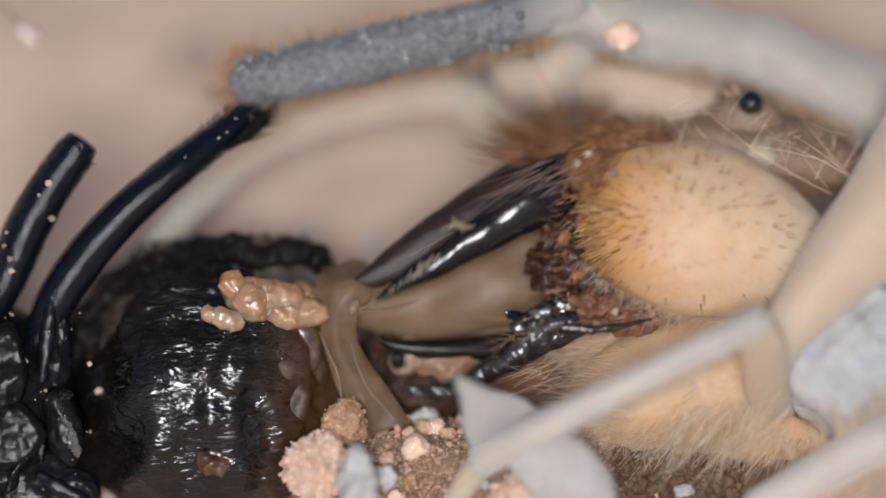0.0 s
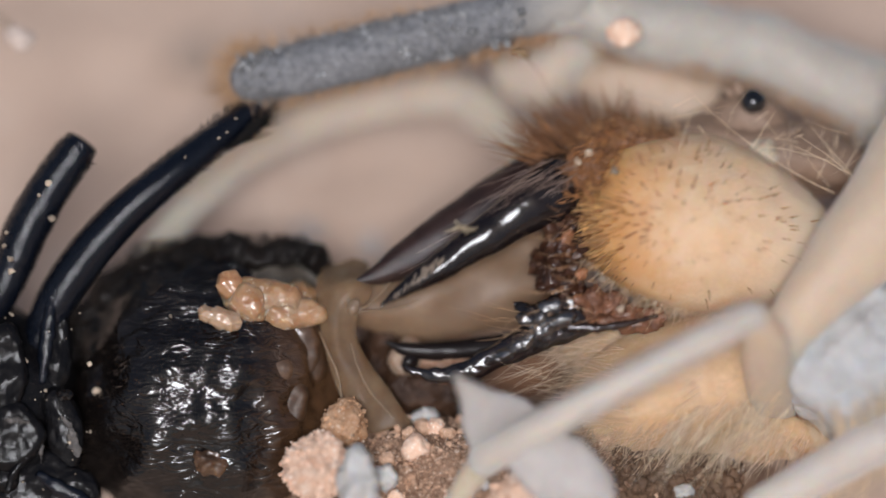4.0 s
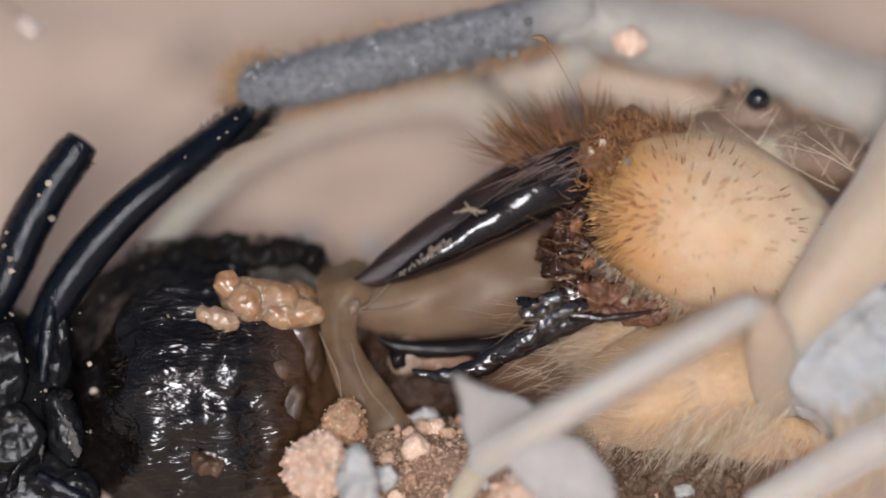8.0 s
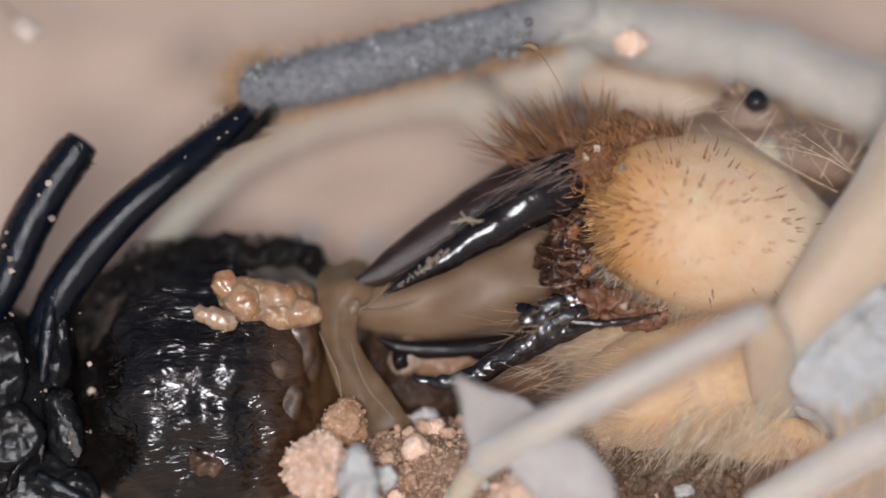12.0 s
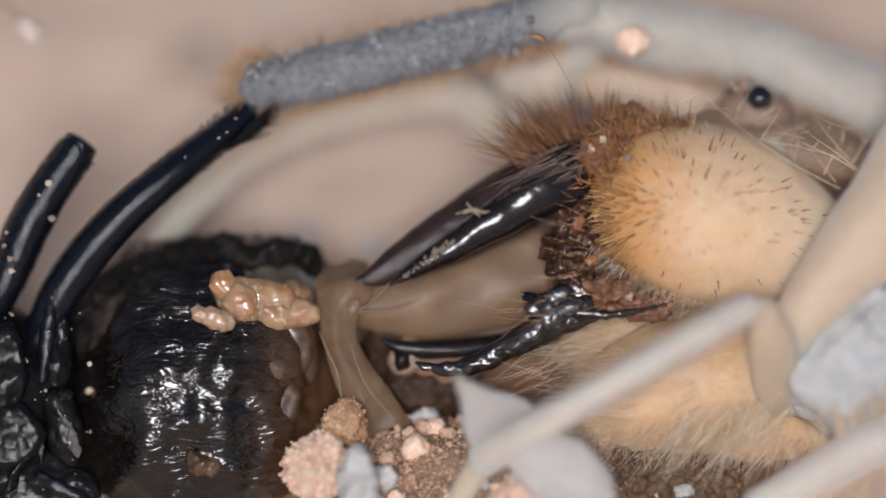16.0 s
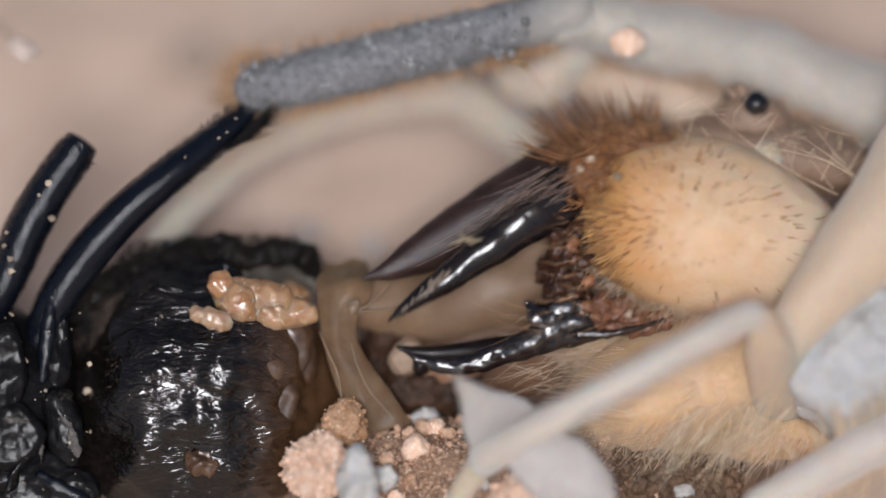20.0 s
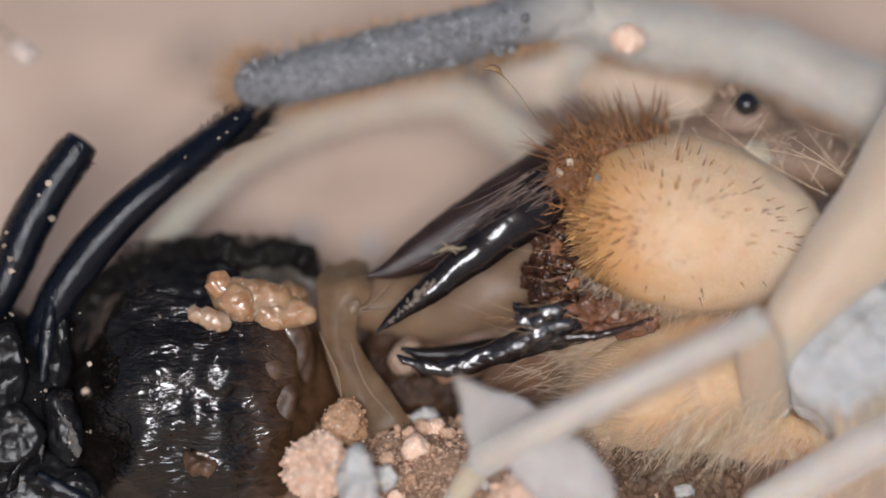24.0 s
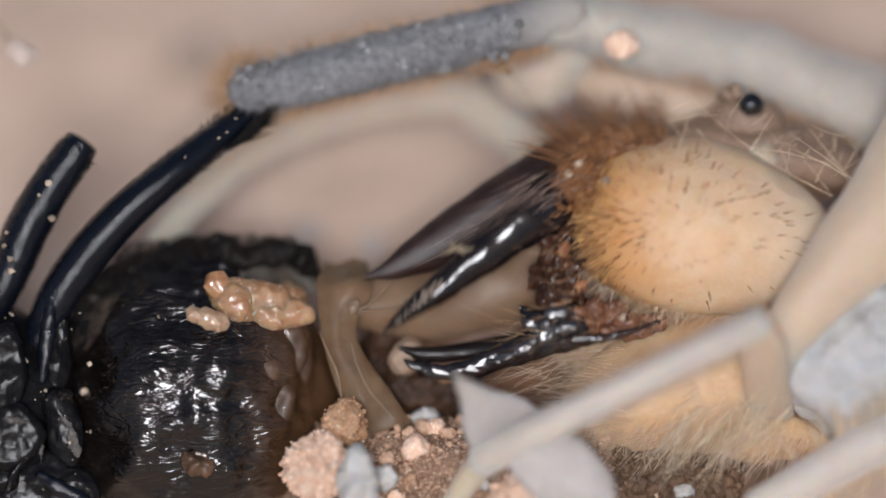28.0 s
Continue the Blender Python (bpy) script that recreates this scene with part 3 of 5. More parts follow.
    for k, (x, y, r) in enumerate(((1004, 282, 6), (984, 300, 4.5), (1052, 314, 6), (1090, 374, 4), (1036, 506, 4), (1070, 556, 5))):
        d.blob((x, y, 8 if x < 1010 else 26), (r, r * 0.9, 5), uni(0, 90), 3, ((7, 6), (4, 3)), k)
    part("soil_specks", d, M_DUST, c, "pale soil specks among the bristles", kind="stuff")
    return c, lower


def far_chelicera():
    pivot = (1060, 400, -170)
    b = Build().blob((1150, 350, -250), (200, 105, 100), 8, 4, ((8, 130),), 4.0)
    c = part("chelicera", b, M_HEAD, spider, "second jaw behind, mostly hidden", pivot)
    f = Build().tube([(985, 296, -150, 68), (930, 318, -125, 64), (850, 365, -105, 60), (770, 410, -90, 51), (700, 448, -78, 38), (640, 478, -66, 20), (596, 493, -60, 4)],
                     18, 8, 0.7, ((2.0, 40),))
    part("fixed_finger", f, M_BLADE, c, "dark brown upper finger of the second jaw")
    s = Build()
    for k in range(22):
        x = uni(760, 930)
        y = 330 + (930 - x) * 0.55 + uni(-16, 20)
        s.hair((x, y, -45), (-1, 0.55 + uni(-0.12, 0.12), 0.12), uni(60, 130), 0.8, (0, uni(-0.1, 0.15), 0))
    part("feathery_hair", s, M_FINEHAIR, c, "pale hair lying along the finger", kind="stuff")
    hinge = (960, 560, -130)
    g = Build().tube([(1000, 570, -140, 28), (900, 596, -110, 26), (800, 606, -86, 21), (730, 605, -74, 17), (685, 600, -68, 13), (652, 586, -66, 4)], 18, 8, 0.85, ((1.5, 30),))
    g.blob((690, 618, -72), (17, 24, 14), 12, 3, ((4, 14),), 2)
    lower = part("movable_finger", g, M_FARFINGER, c, "black lower finger of the second jaw", hinge)
    # crest: stiff spikes fanning out over the finger
    q = Build()
    for k in range(120):
        a = uni(0, 1) ** 1.5
        root = Vector((894 + 156 * a + uni(-10, 24), 272 - 76 * a ** 0.6 + uni(-10, 26), uni(-130, -60)))
        ang = radians(202 + 68 * a ** 0.8 + uni(-17, 17))
        q.hair(root, (math.cos(ang), math.sin(ang), uni(-0.2, 0.4)), (62 + 62 * uni(0, 1)) * (1.1 - 0.5 * a), uni(1.8, 3.2), (uni(-0.15, 0.2), uni(-0.25, 0.2), 0))
    crest = part("bristle_crest", q, M_CRESTHAIR, c, "stiff brown spikes fanning out on the second jaw", kind="stuff")
    shoulder = part("jaw_shoulder", Build().blob((985, 262, -130), (88, 40, 46), -38, 5, ((12, 30), (6, 12), (3, 5)), 6.0), M_SHOULDER, c, "red-brown shoulder of the second jaw")
    return c, lower, crest, shoulder


chelicera_a, finger_a = near_chelicera()
chelicera_b, finger_b, crest_b, shoulder_b = far_chelicera()


def head_part():
    pivot = (1330, 240, -190)
    b = Build().blob((1365, 276, -200), (205, 66, 110), 10, 5, ((12, 70), (4, 18)), 1.0)
    h = part("head", b, M_HEAD, spider, "grey-brown head plate with two black eyes", pivot)
    part("eye", Build().blob((1326, 183, -112), (24, 22, 21), 0, 4, ((2, 14),), 2), M_EYE, h, "round glossy black eye")
    part("eye", Build().blob((1286, 172, -190), (20, 14, 15), 0, 3), M_EYE, h, "glossy black eye")
    for x, y, rx, ry, tl in ((1300, 160, 9, 15, -25), (1284, 166, 8, 13, -50)):
        part("eye_bristle_base", Build().blob((x, y, -120), (rx, ry, 8), tl, 3, ((2, 8),), x), M_HEAD, h, "small grey stub beside the eye")
    part("eye_mound", Build().blob((1318, 212, -160), (68, 46, 45), 10, 4, ((6, 20),), 3), M_HEAD, h, "dark mound under the eyes")
    part("pale_skin", Build().blob((1345, 274, -116), (50, 28, 28), 14, 4, ((5, 24),), 6), M_KNEE, h, "pale soft skin at the edge of the head")
    g = Build()
    for k in range(26):
        x = uni(1090, 1530)
        g.hair((x, 215 + (x - 1200) * 0.16 + uni(-30, 30), uni(-130, -60)), (uni(-0.7, 0.9), uni(-1, 0.6), uni(0, 0.6)), uni(50, 120), 0.9, (uni(-0.4, 0.4), uni(-0.2, 0.2), 0))
    for k in range(3):
        g.hair((1520 - 26 * k, 330 - 20 * k, -40), (-0.85, -0.75 + 0.25 * k, 0.1), uni(120, 200), 1.1, (-0.2, 0.15, 0))
    for x0, y0, x1, y1, bow in ((1470, 345, 1165, 200, 0.25), (1500, 310, 1385, 185, 0.1), (1462, 335, 1398, 250, 0.0), (1490, 300, 1530, 232, 0.2), (1195, 270, 1226, 170, 0.1),
                                (1325, 265, 1368, 195, 0.0), (1088, 195, 1112, 150, 0.1), (1440, 320, 1480, 235, 0.3), (1515, 335, 1440, 262, 0.2)):
        way = Vector((x1 - x0, y1 - y0, 10))
        g.hair((x0, y0, 20), way, way.length, 1.0, (bow * 0.9, -bow * 1.4, -0.1), 9)
    for k in range(34):
        x = uni(1345, 1550)
        g.hair((x, 222 + (x - 1345) * 0.30 + uni(-26, 30), uni(-150, -60)), (uni(-1, 0.4), uni(0.2, 1), uni(-0.2, 0.4)), uni(20, 62), 0.8, (uni(-0.3, 0.2), 0, 0))
    part("head_hair", g, M_GOLD, h, "long golden hair", kind="stuff")
    return h


head = head_part()


def limbs():
    # raised pedipalp: grey foot, whitish shank
    pivot = (1080, 60, -110)
    b = Build().tube([(446, 143, -85, 40), (520, 128, -85, 46), (650, 96, -88, 48), (800, 58, -94, 47), (900, 33, -98, 45), (1010, 8, -108, 41)], 24, 10, 1.0, ((6, 40), (3, 12)), 2.0)
    palp = part("pedipalp_foot", b, M_GREY, spider, "grey granular rounded tip of the feeler", pivot)
    d = Build()
    for k in range(260):
        t, a = uni(0, 1), uni(-1.4, 1.3)
        r = 2 + 6.5 * uni(0, 1) ** 2.5
        d.blob((430 + 500 * t + math.sin(a) * 11, 147 - 116 * t + math.sin(a) * 44, -89 + math.cos(a) * 44), (r, r * uni(0.6, 1.2), r), uni(0, 90), 2, ((r * 0.8, r),), k)
    part("granule_dust", d, M_GRANULE, palp, "fine pale granules", kind="stuff")
    d = Build()
    for k in range(1300):
        t, a = uni(-0.02, 0.78), uni(-1.7, 1.7)
        x, y = 436 + 520 * t, 147 - 121 * t
        d.hair((x + math.sin(a) * 11, y + math.sin(a) * 42, -89 + math.cos(a) * 42), (uni(-1, 0.3), math.sin(a) * 1.2 + uni(-0.3, 0.3), math.cos(a) * 0.5), uni(8, 24), 0.8, (-0.3, 0, 0), 3)
    part("grey_fuzz", d, M_GREYFUZZ, palp, "short grey hair over the feeler", kind="stuff")
    g = Build()
    for k in range(900):
        t = uni(0, 1) ** 1.3
        low = uni(0, 1) < 0.72
        x, y = 425 + 560 * t, 147 - 127 * t
        s = 1 if low else -1
        g.hair((x + uni(-6, 6), y + s * uni(34, 46), uni(-135, -85)), (uni(-0.8, 0.1) - (0.6 if t < 0.1 else 0), s * uni(0.5, 1), uni(-0.3, 0.4)), uni(22, 46), 1.5)
    for k in range(420):
        a = radians(uni(70, 285))
        g.hair((440 + 36 * math.cos(a), 143 + 38 * math.sin(a), uni(-135, -70)), (math.cos(a), math.sin(a), uni(-0.4, 0.4)), uni(18, 62), 0.9, (0, uni(-0.2, 0.2), 0))
    part("foot_hair", g, M_FRINGE, palp, "orange fringe of short hair", kind="stuff")
    b = Build().tube([(950, 26, -112, 38), (1030, 22, -126, 46), (1100, 40, -152, 60), (1220, 64, -192, 68), (1360, 102, -206, 68), (1500, 160, -210, 76), (1640, 214, -220, 84)], 24, 10, 1.0, ((12, 80), (4, 18)), 3.0)
    part("pedipalp_shank", b, M_LIMBW, palp, "whitish shank of the feeler")
    g = Build()
    for k in range(420):
        t = uni(0, 1)
        x, y = 1060 + 460 * t, 84 + 60 * t + 84 * t * t
        g.hair((x, y + uni(-10, 8), uni(-190, -130)), (uni(-0.7, 0.2), 1, uni(-0.2, 0.5)), uni(16, 44), 1.0, (uni(-0.3, 0.3), 0, 0), 3)
    part("shank_fringe", g, M_FRINGE, palp, "tan fringe under the shank", kind="stuff")
    part("soil_crumb", Build().blob((1106, 62, -95), (33, 26, 24), 15, 3, ((9, 16),), 9), M_CRUMB, palp, "pink soil crumb stuck on the feeler")
    # near walking leg: thick thigh, flat knee, thin white shank standing on the soil
    b = Build().tube([(1700, 230, 40, 130), (1578, 376, 60, 94), (1476, 483, 80, 70), (1400, 580, 84, 46), (1378, 645, 50, 36)], 24, 8, 0.85, ((5, 80),), 5.0)
    thigh = part("leg_thigh", b, M_LIMB, spider, "thick pale tan thigh", (1560, 300, 60))
    b = Build().tube([(1340, 560, 155, 22), (1350, 610, 118, 42), (1360, 680, 40, 44), (1368, 750, -60, 38)], 18, 7, 0.5, ((3, 40),), 6.0)
    part("leg_knee", b, M_KNEE, thigh, "flat pale knee piece")
    foot = (858, 812, 70)
    b = Build().tube([(1330, 563, 170, 26), (1240, 608, 205, 26), (1130, 665, 215, 25), (1010, 728, 190, 27), (920, 778, 140, 30), (foot[0], foot[1], 80, 30)], 18, 8, 1.0, ((2.5, 40),), 7.0)
    shank = part("leg_shank", b, M_SHANK, spider, "thin whitish lower leg", (858, 812, 70))
    g = Build()
    for k in range(900):
        t, a = uni(0, 1), uni(-3.1, 3.1)
        x, y, d = 1330 - 472 * t, 563 + 249 * t, 170 + 160 * t * (1 - t) - 90 * t * t
        g.hair((x + math.sin(a) * 11, y + math.sin(a) * 22, d + math.cos(a) * 20), (math.sin(a) * 0.5 - 0.5, math.sin(a), math.cos(a)), uni(10, 24), 0.8, (0, 0, 0), 2)
    part("velvet", g, M_VELVET, shank, "very short whitish hair", kind="stuff")
    b = Build().tube([(foot[0] + 6, foot[1] - 4, 70, 26), (830, 850, 58, 24), (800, 900, 40, 20)], 14, 6)
    part("leg_foot", b, M_LIMB, shank, "yellowish foot")
    # leg along the lower edge
    b = Build().tube([(1640, 745, 90, 44), (1540, 790, 95, 42), (1450, 838, 98, 38), (1350, 895, 100, 34)], 16, 7, 1.0, ((3, 40),), 8.0)
    rear = part("rear_leg", b, M_SHANK, spider, "blurred whitish leg with golden hair")
    g = Build()
    for k in range(160):
        x = uni(1400, 1600)
        y = 812 - (x - 1490) * 0.47
        up = uni(0, 1) < 0.4
        g.hair((x, y + (-40 if up else 36), uni(60, 110)), (uni(-0.6, 0.1), -1 if up else 1, uni(0, 0.4)), uni(40, 90), 1.6, (uni(-0.3, 0.1), 0, 0))
    part("rear_leg_hair", g, M_GOLD, rear, "golden hair", kind="stuff")
    # far leg lying on the ground behind
    pts = [(250, 470, 24), (330, 372, 28), (430, 278, 32), (560, 210, 33), (700, 174, 36), (800, 168, 38), (880, 215, 36), (960, 280, 40)]
    b = Build().tube([(x, y, depth(x, y, r + 170), r) for x, y, r in pts], 20, 8, 0.35, ((4, 60),), 9.0)
    part("far_leg", b, M_FARLEG, spider, "whitish leg bent behind")
    b = Build().blob((975, 112, -290), (110, 80, 55), -25, 4, ((12, 60),), 2.0)
    part("far_knee", b, M_FARLEG, spider, "whitish knee behind the jaw")
    part("far_coxa", Build().blob((1150, 165, -270), (150, 62, 50), 8, 4, ((10, 60),), 4.0), M_FARSKIN, spider, "tan leg base behind the jaw")
    c2, r2, t2 = (1120, 600, -128), (140, 62, 66), -8
    under = part("mouth_base", Build().blob(c2, r2, t2, 5, ((8, 60), (2, 16)), 6.0), M_COXA, spider, "orange-tan fuzzy skin under the jaw")
    g = Build()
    for k in range(800):
        u, v = uni(-0.98, 0.9), uni(-0.95, 0.95)
        if u * u + v * v > 0.97:
            continue
        p, nrm = on_blob(c2, r2, t2, u, v)
        g.hair(p - nrm * 4, Vector((-1, uni(-0.5, 0.7), uni(0.0, 0.7))), uni(25, 80), 0.8, (uni(-0.5, 0.5), uni(-0.6, 0.6), 0))
    for k in range(60):
        g.hair((uni(930, 1080), uni(596, 690), uni(-70, -30)), (-1, uni(-0.3, 0.75), uni(0.0, 0.5)), uni(40, 120), 0.9, (uni(-0.4, 0.4), uni(-0.5, 0.5), 0), 6)
    part("fuzz", g, M_GOLD, under, "golden fuzz", kind="stuff")
    # hairy tan coxa under the jaw
    cx, cr, ct = (1222, 682, -70), (232, 122, 95), -14
    b = Build().blob(cx, cr, ct, 5, ((10, 70), (4, 20)), 6.0)
    coxa = part("coxa", b, M_COXA, spider, "tan swollen leg base fringed with golden hair")
    g = Build()
    for k in range(430):
        u = uni(-0.97, 0.97)
        v = uni(0.35, 0.97) * (1 - u * u) ** 0.5
        p, nrm = on_blob(cx, cr, ct, u, v)
        g.hair(p - nrm * 4, Vector((uni(-1.0, 0.15), uni(0.5, 1.0), uni(0.1, 0.8))), 22 + 70 * uni(0, 1) ** 1.6, 0.8, (uni(-0.8, 0.4), uni(-0.4, 0.5), uni(-0.4, 0.3)))
    for k in range(170):
        u = uni(-0.99, -0.35)
        v = uni(-0.95, 0.8) * (1 - u * u) ** 0.5
        p, nrm = on_blob(cx, cr, ct, u, v)
        g.hair(p - nrm * 4, Vector((-1, uni(-0.35, 0.35), uni(0, 0.6))), uni(35, 100), 0.75, (0, uni(-0.6, 0.5), 0))
    for k in range(330):
        u, v = uni(-0.9, 0.9), uni(-0.9, 0.9)
        if u * u + v * v > 0.9:
            continue
        p, nrm = on_blob(cx, cr, ct, u, v)
        g.hair(p - nrm * 4, Vector((-1, uni(0.0, 0.8), uni(0.0, 0.5))), uni(20, 70), 0.65, (uni(-0.5, 0.5), uni(-0.4, 0.6), 0))
    c3, r3, t3 = (1316, 764, -62), (150, 52, 56), 6
    pad = part("hairy_fold", Build().blob(c3, r3, t3, 5, ((8, 50), (3, 15)), 9.0), M_COXA, coxa, "tan skin fold under the leg base")
    fold_hair = Build()
    for k in range(420):
        u, v = uni(-0.96, 0.9), uni(-0.8, 0.95)
        if u * u + v * v > 0.95:
            continue
        p, nrm = on_blob(c3, r3, t3, u, v)
        fold_hair.hair(p - nrm * 4, (uni(-0.9, -0.1), uni(0.5, 1.0), uni(0.0, 0.6)), uni(25, 75), 0.8, (uni(-0.5, 0.4), uni(-0.3, 0.4), 0))
    part("fold_hair", fold_hair, M_GOLD, pad, "golden hair", kind="stuff")
    fan = Build()
    for k in range(85):
        root = (uni(1195, 1400), uni(690, 775), uni(10, 60))
        fan.hair(root, (uni(-0.95, -0.2), uni(0.5, 1.0), uni(0.0, 0.5)), uni(70, 170), 1.3, (uni(-0.35, 0.25), uni(-0.25, 0.3), 0), 7)
    part("long_fringe", fan, M_PALEGOLD, coxa, "fan of long pale golden hair", kind="stuff")
    part("coxa_hair", g, M_GOLD, coxa, "long golden hair", kind="stuff")
    return palp, thigh, shank


palp, thigh, shank = limbs()


# ---- the beetle ----
beetle = thing("black_beetle", None, None, (60, 760, -60), "black beetle with a wet torn abdomen, held in the jaws", "beetle")
BELLY = (368, 690, -214)
BELLY_R, BELLY_T, BELLY_LOW = (252, 257, 221), 8, 1.08


def belly_front(x, y):
    ca, sa = math.cos(radians(BELLY_T)), math.sin(radians(BELLY_T))
    dx, dy = x - BELLY[0], y - BELLY[1]
    u, v = (dx * ca + dy * sa) / BELLY_R[0], (dy * ca - dx * sa) / BELLY_R[1]
    v /= BELLY_LOW if v > 0 else 1.0
    return BELLY[2] + BELLY_R[2] * max(0.02, 1 - u * u - v * v) ** 0.5


def wrinkles(p, q):
    # fine crosswise wrinkles, longer below than above
    k = noise.noise(Vector((q.x / 70, q.y / 13, q.z / 40)))
    m = noise.noise(Vector((q.x / 26, q.y / 9, q.z / 20 + 7)))
    q = q * (1 + 0.005 * k + 0.002 * m)
    wide = 1 + 0.17 * min(1.0, max(0.0, q.y / 200))
    return Vector((q.x * wide, q.y * (BELLY_LOW if q.y > 0 else 1.0), q.z))


def flat_top(p, q):
    return Vector((q.x, q.y, min(q.z, q.z * 0.35 + 10)))


def leg_fuzz(line, half, d):
    g = Build()
    for k in range(500):
        s = uni(0, len(line) - 1.01)
        i = int(s)
        p, q = Vector(line[i]), Vector(line[i + 1])
        way = (q - p).normalized()
        side = Vector((-way.y, way.x)) * (1 if k % 2 else -1)
        at = p.lerp(q, s - i) + side * (half + uni(-10, -3))
        g.hair((at.x, at.y, d + uni(-12, 14)), (side.x + way.x * 0.7, side.y + way.y * 0.7, uni(-0.3, 0.5)), uni(6, 14), 0.7, (0, 0, 0), 2)
    return g


def beetle_parts():
    b = Build().blob(BELLY, BELLY_R, BELLY_T, 6, ((20, 85), (7, 34), (1.0, 12)), 11.0, wrinkles)
    belly = part("abdomen", b, M_BLACK, beetle, "wet wrinkled black abdomen, torn brown at its end", BELLY)
    g = Build()
    for k in range(1900):
        x = uni(195, 585)
        y = 450 - 22 * math.sin((x - 205) / 370 * 2.4) + 60 * max(0, (240 - x) / 45) + 26 * max(0, (x - 535) / 50) + uni(-10, 46)
        g.hair((x, y, uni(-175, -112)), (uni(-0.9, 0.4), -1, uni(-0.2, 0.8)), uni(6, 17), 1.2)
    part("short_fur", g, M_FUZZ, belly, "short black fur on the rim", kind="stuff")
    rim = Build().tube([(122, 650, -196, 26), (140, 585, -190, 30), (172, 535, -182, 28), (230, 488, -170, 26), (330, 462, -162, 30), (396, 452, -150, 34), (460, 454, -152, 28), (540, 456, -146, 26), (580, 482, -142, 13)], 30, 16, 1.3, ((20, 50), (8, 20), (2.5, 7)), 4.0)
    part("rim", rim, M_RIM, belly, "rough black rim of the abdomen")
    film = [[(440 + 15 * j + 7 * math.sin(i * 2.1), 468 + 11 * i + 0.4 * (j - 5) ** 2 - 3 * i + 6 * math.sin(j * 1.7), belly_front(440 + 15 * j, 475 + 10 * i) + 8 + 5 * math.sin(j * 0.9 + i)) for j in range(11)] for i in range(6)]
    part("torn_membrane", Build().sheet(film, 3, ((12, 26), (5, 9)), 2), M_FILM, belly, "grey torn membrane")
    # amber crumbs and jelly on the wound
    for x, y, rx, ry, tl, lift in ((394, 566, 32, 20, 20, 20), (408, 508, 30, 26, 50, 20), (368, 558, 22, 16, 20, 18)):
        part("amber_crumb", Build().blob((x, y, belly_front(x, y) + lift), (rx * 1.15, ry * 1.15, 22), tl, 5, ((4, 24), (1.5, 9)), x * 0.17, chip), M_PALEAMBER if y > 538 else M_AMBER, belly, "wet amber crumb stuck to the wound")
    for x, y, rx, ry, tl, lift in ((464, 532, 72, 42, 8, 22), (530, 532, 36, 34, 0, 24), (496, 554, 80, 34, 4, 20), (436, 536, 36, 36, 30, 22)):
        part("tan_jelly", Build().blob((x, y, belly_front(x, y) + lift - 12), (rx, ry, 30), tl, 5, ((8, 52), (4, 17), (1.2, 7)), x * 0.13), M_TANJELLY, belly, "glossy tan jelly bulging from the wound")
    for x, y, rx, ry, tl, lift in ((500, 610, 66, 70, 0, -20), (540, 620, 34, 66, -6, -18), (500, 712, 46, 66, 10, -22), (470, 660, 50, 44, 0, -22)):
        part("jelly", Build().blob((x, y, belly_front(x, y) + lift - 8), (rx, ry, 20), tl, 5, ((8, 60), (3, 20)), x * 0.21), M_JELLY, belly, "brown glistening jelly")
    part("amber_crumb", Build().blob((370, 818, belly_front(370, 818) - 4), (32, 24, 18), 10, 4, ((9, 16), (4, 6)), 2), M_JELLY, belly, "small brown wet crumb")
    d = Build()
    for x, y, r in ((170, 694, 6), (171, 720, 5), (158, 768, 4), (148, 826, 4), (163, 845, 3), (150, 580, 3), (245, 790, 3), (300, 560, 3), (230, 640, 3), (210, 700, 3)):
        d.blob((x, y, belly_front(x, y) + 2), (r, r * uni(0.6, 1.5), r), uni(0, 90), 3, ((r, r * 1.1), (r * 0.5, r * 0.4)), x)
    part("dust_specks", d, M_DUST, belly, "pale dust specks", kind="stuff")
    # thorax at the side of the picture: overlapping hard plates, dusty and scratched
    t = Build().blob((-40, 690, -120), (170, 150, 120), 0, 5, ((14, 60), (3, 18), (1, 6)), 7.0)
    thorax = part("thorax", t, M_THORAX, beetle, "black hard thorax with pale dust")
    for x, y, d, rx, ry, rz, tl in ((6, 668, -12, 42, 92, 26, 4), (10, 770, -10, 66, 62, 24, 8), (96, 640, -62, 30, 95, 44, 6), (60, 860, -40, 80, 60, 40, -15),
                                    (112, 760, -42, 34, 80, 34, -10), (120, 870, -40, 60, 46, 40, 12), (-6, 830, -22, 46, 40, 26, 30)):
        part("body_plate", Build().blob((x, y, d), (rx, ry, rz), tl, 5, ((9, 50), (2, 14), (0.8, 5)), x * 0.31, flat_top), M_THORAX, thorax, "black uneven body plate")
    part("folded_leg", Build().tube([(92, 520, -36, 9), (86, 570, -30, 13), (80, 620, -28, 13), (74, 672, -34, 9)], 16, 10, 0.9, ((3, 14), (1.2, 5)), 4.0), M_BLACKLEG, thorax, "thin folded black leg")
    part("folded_leg", Build().tube([(70, 842, -8, 8), (102, 862, -4, 14), (134, 880, -6, 15), (170, 902, -8, 13)], 16, 10, 0.9, ((4, 16), (1.5, 5)), 6.0), M_BLACKLEG, thorax, "folded black leg at the body's edge")
    part("folded_leg", Build().tube([(14, 868, -6, 6), (26, 836, -2, 7), (44, 812, -2, 6), (70, 800, -8, 5)], 14, 10, 0.8, ((4, 14), (1.5, 5)), 8.0), M_THORAX, thorax, "bent black leg joint")
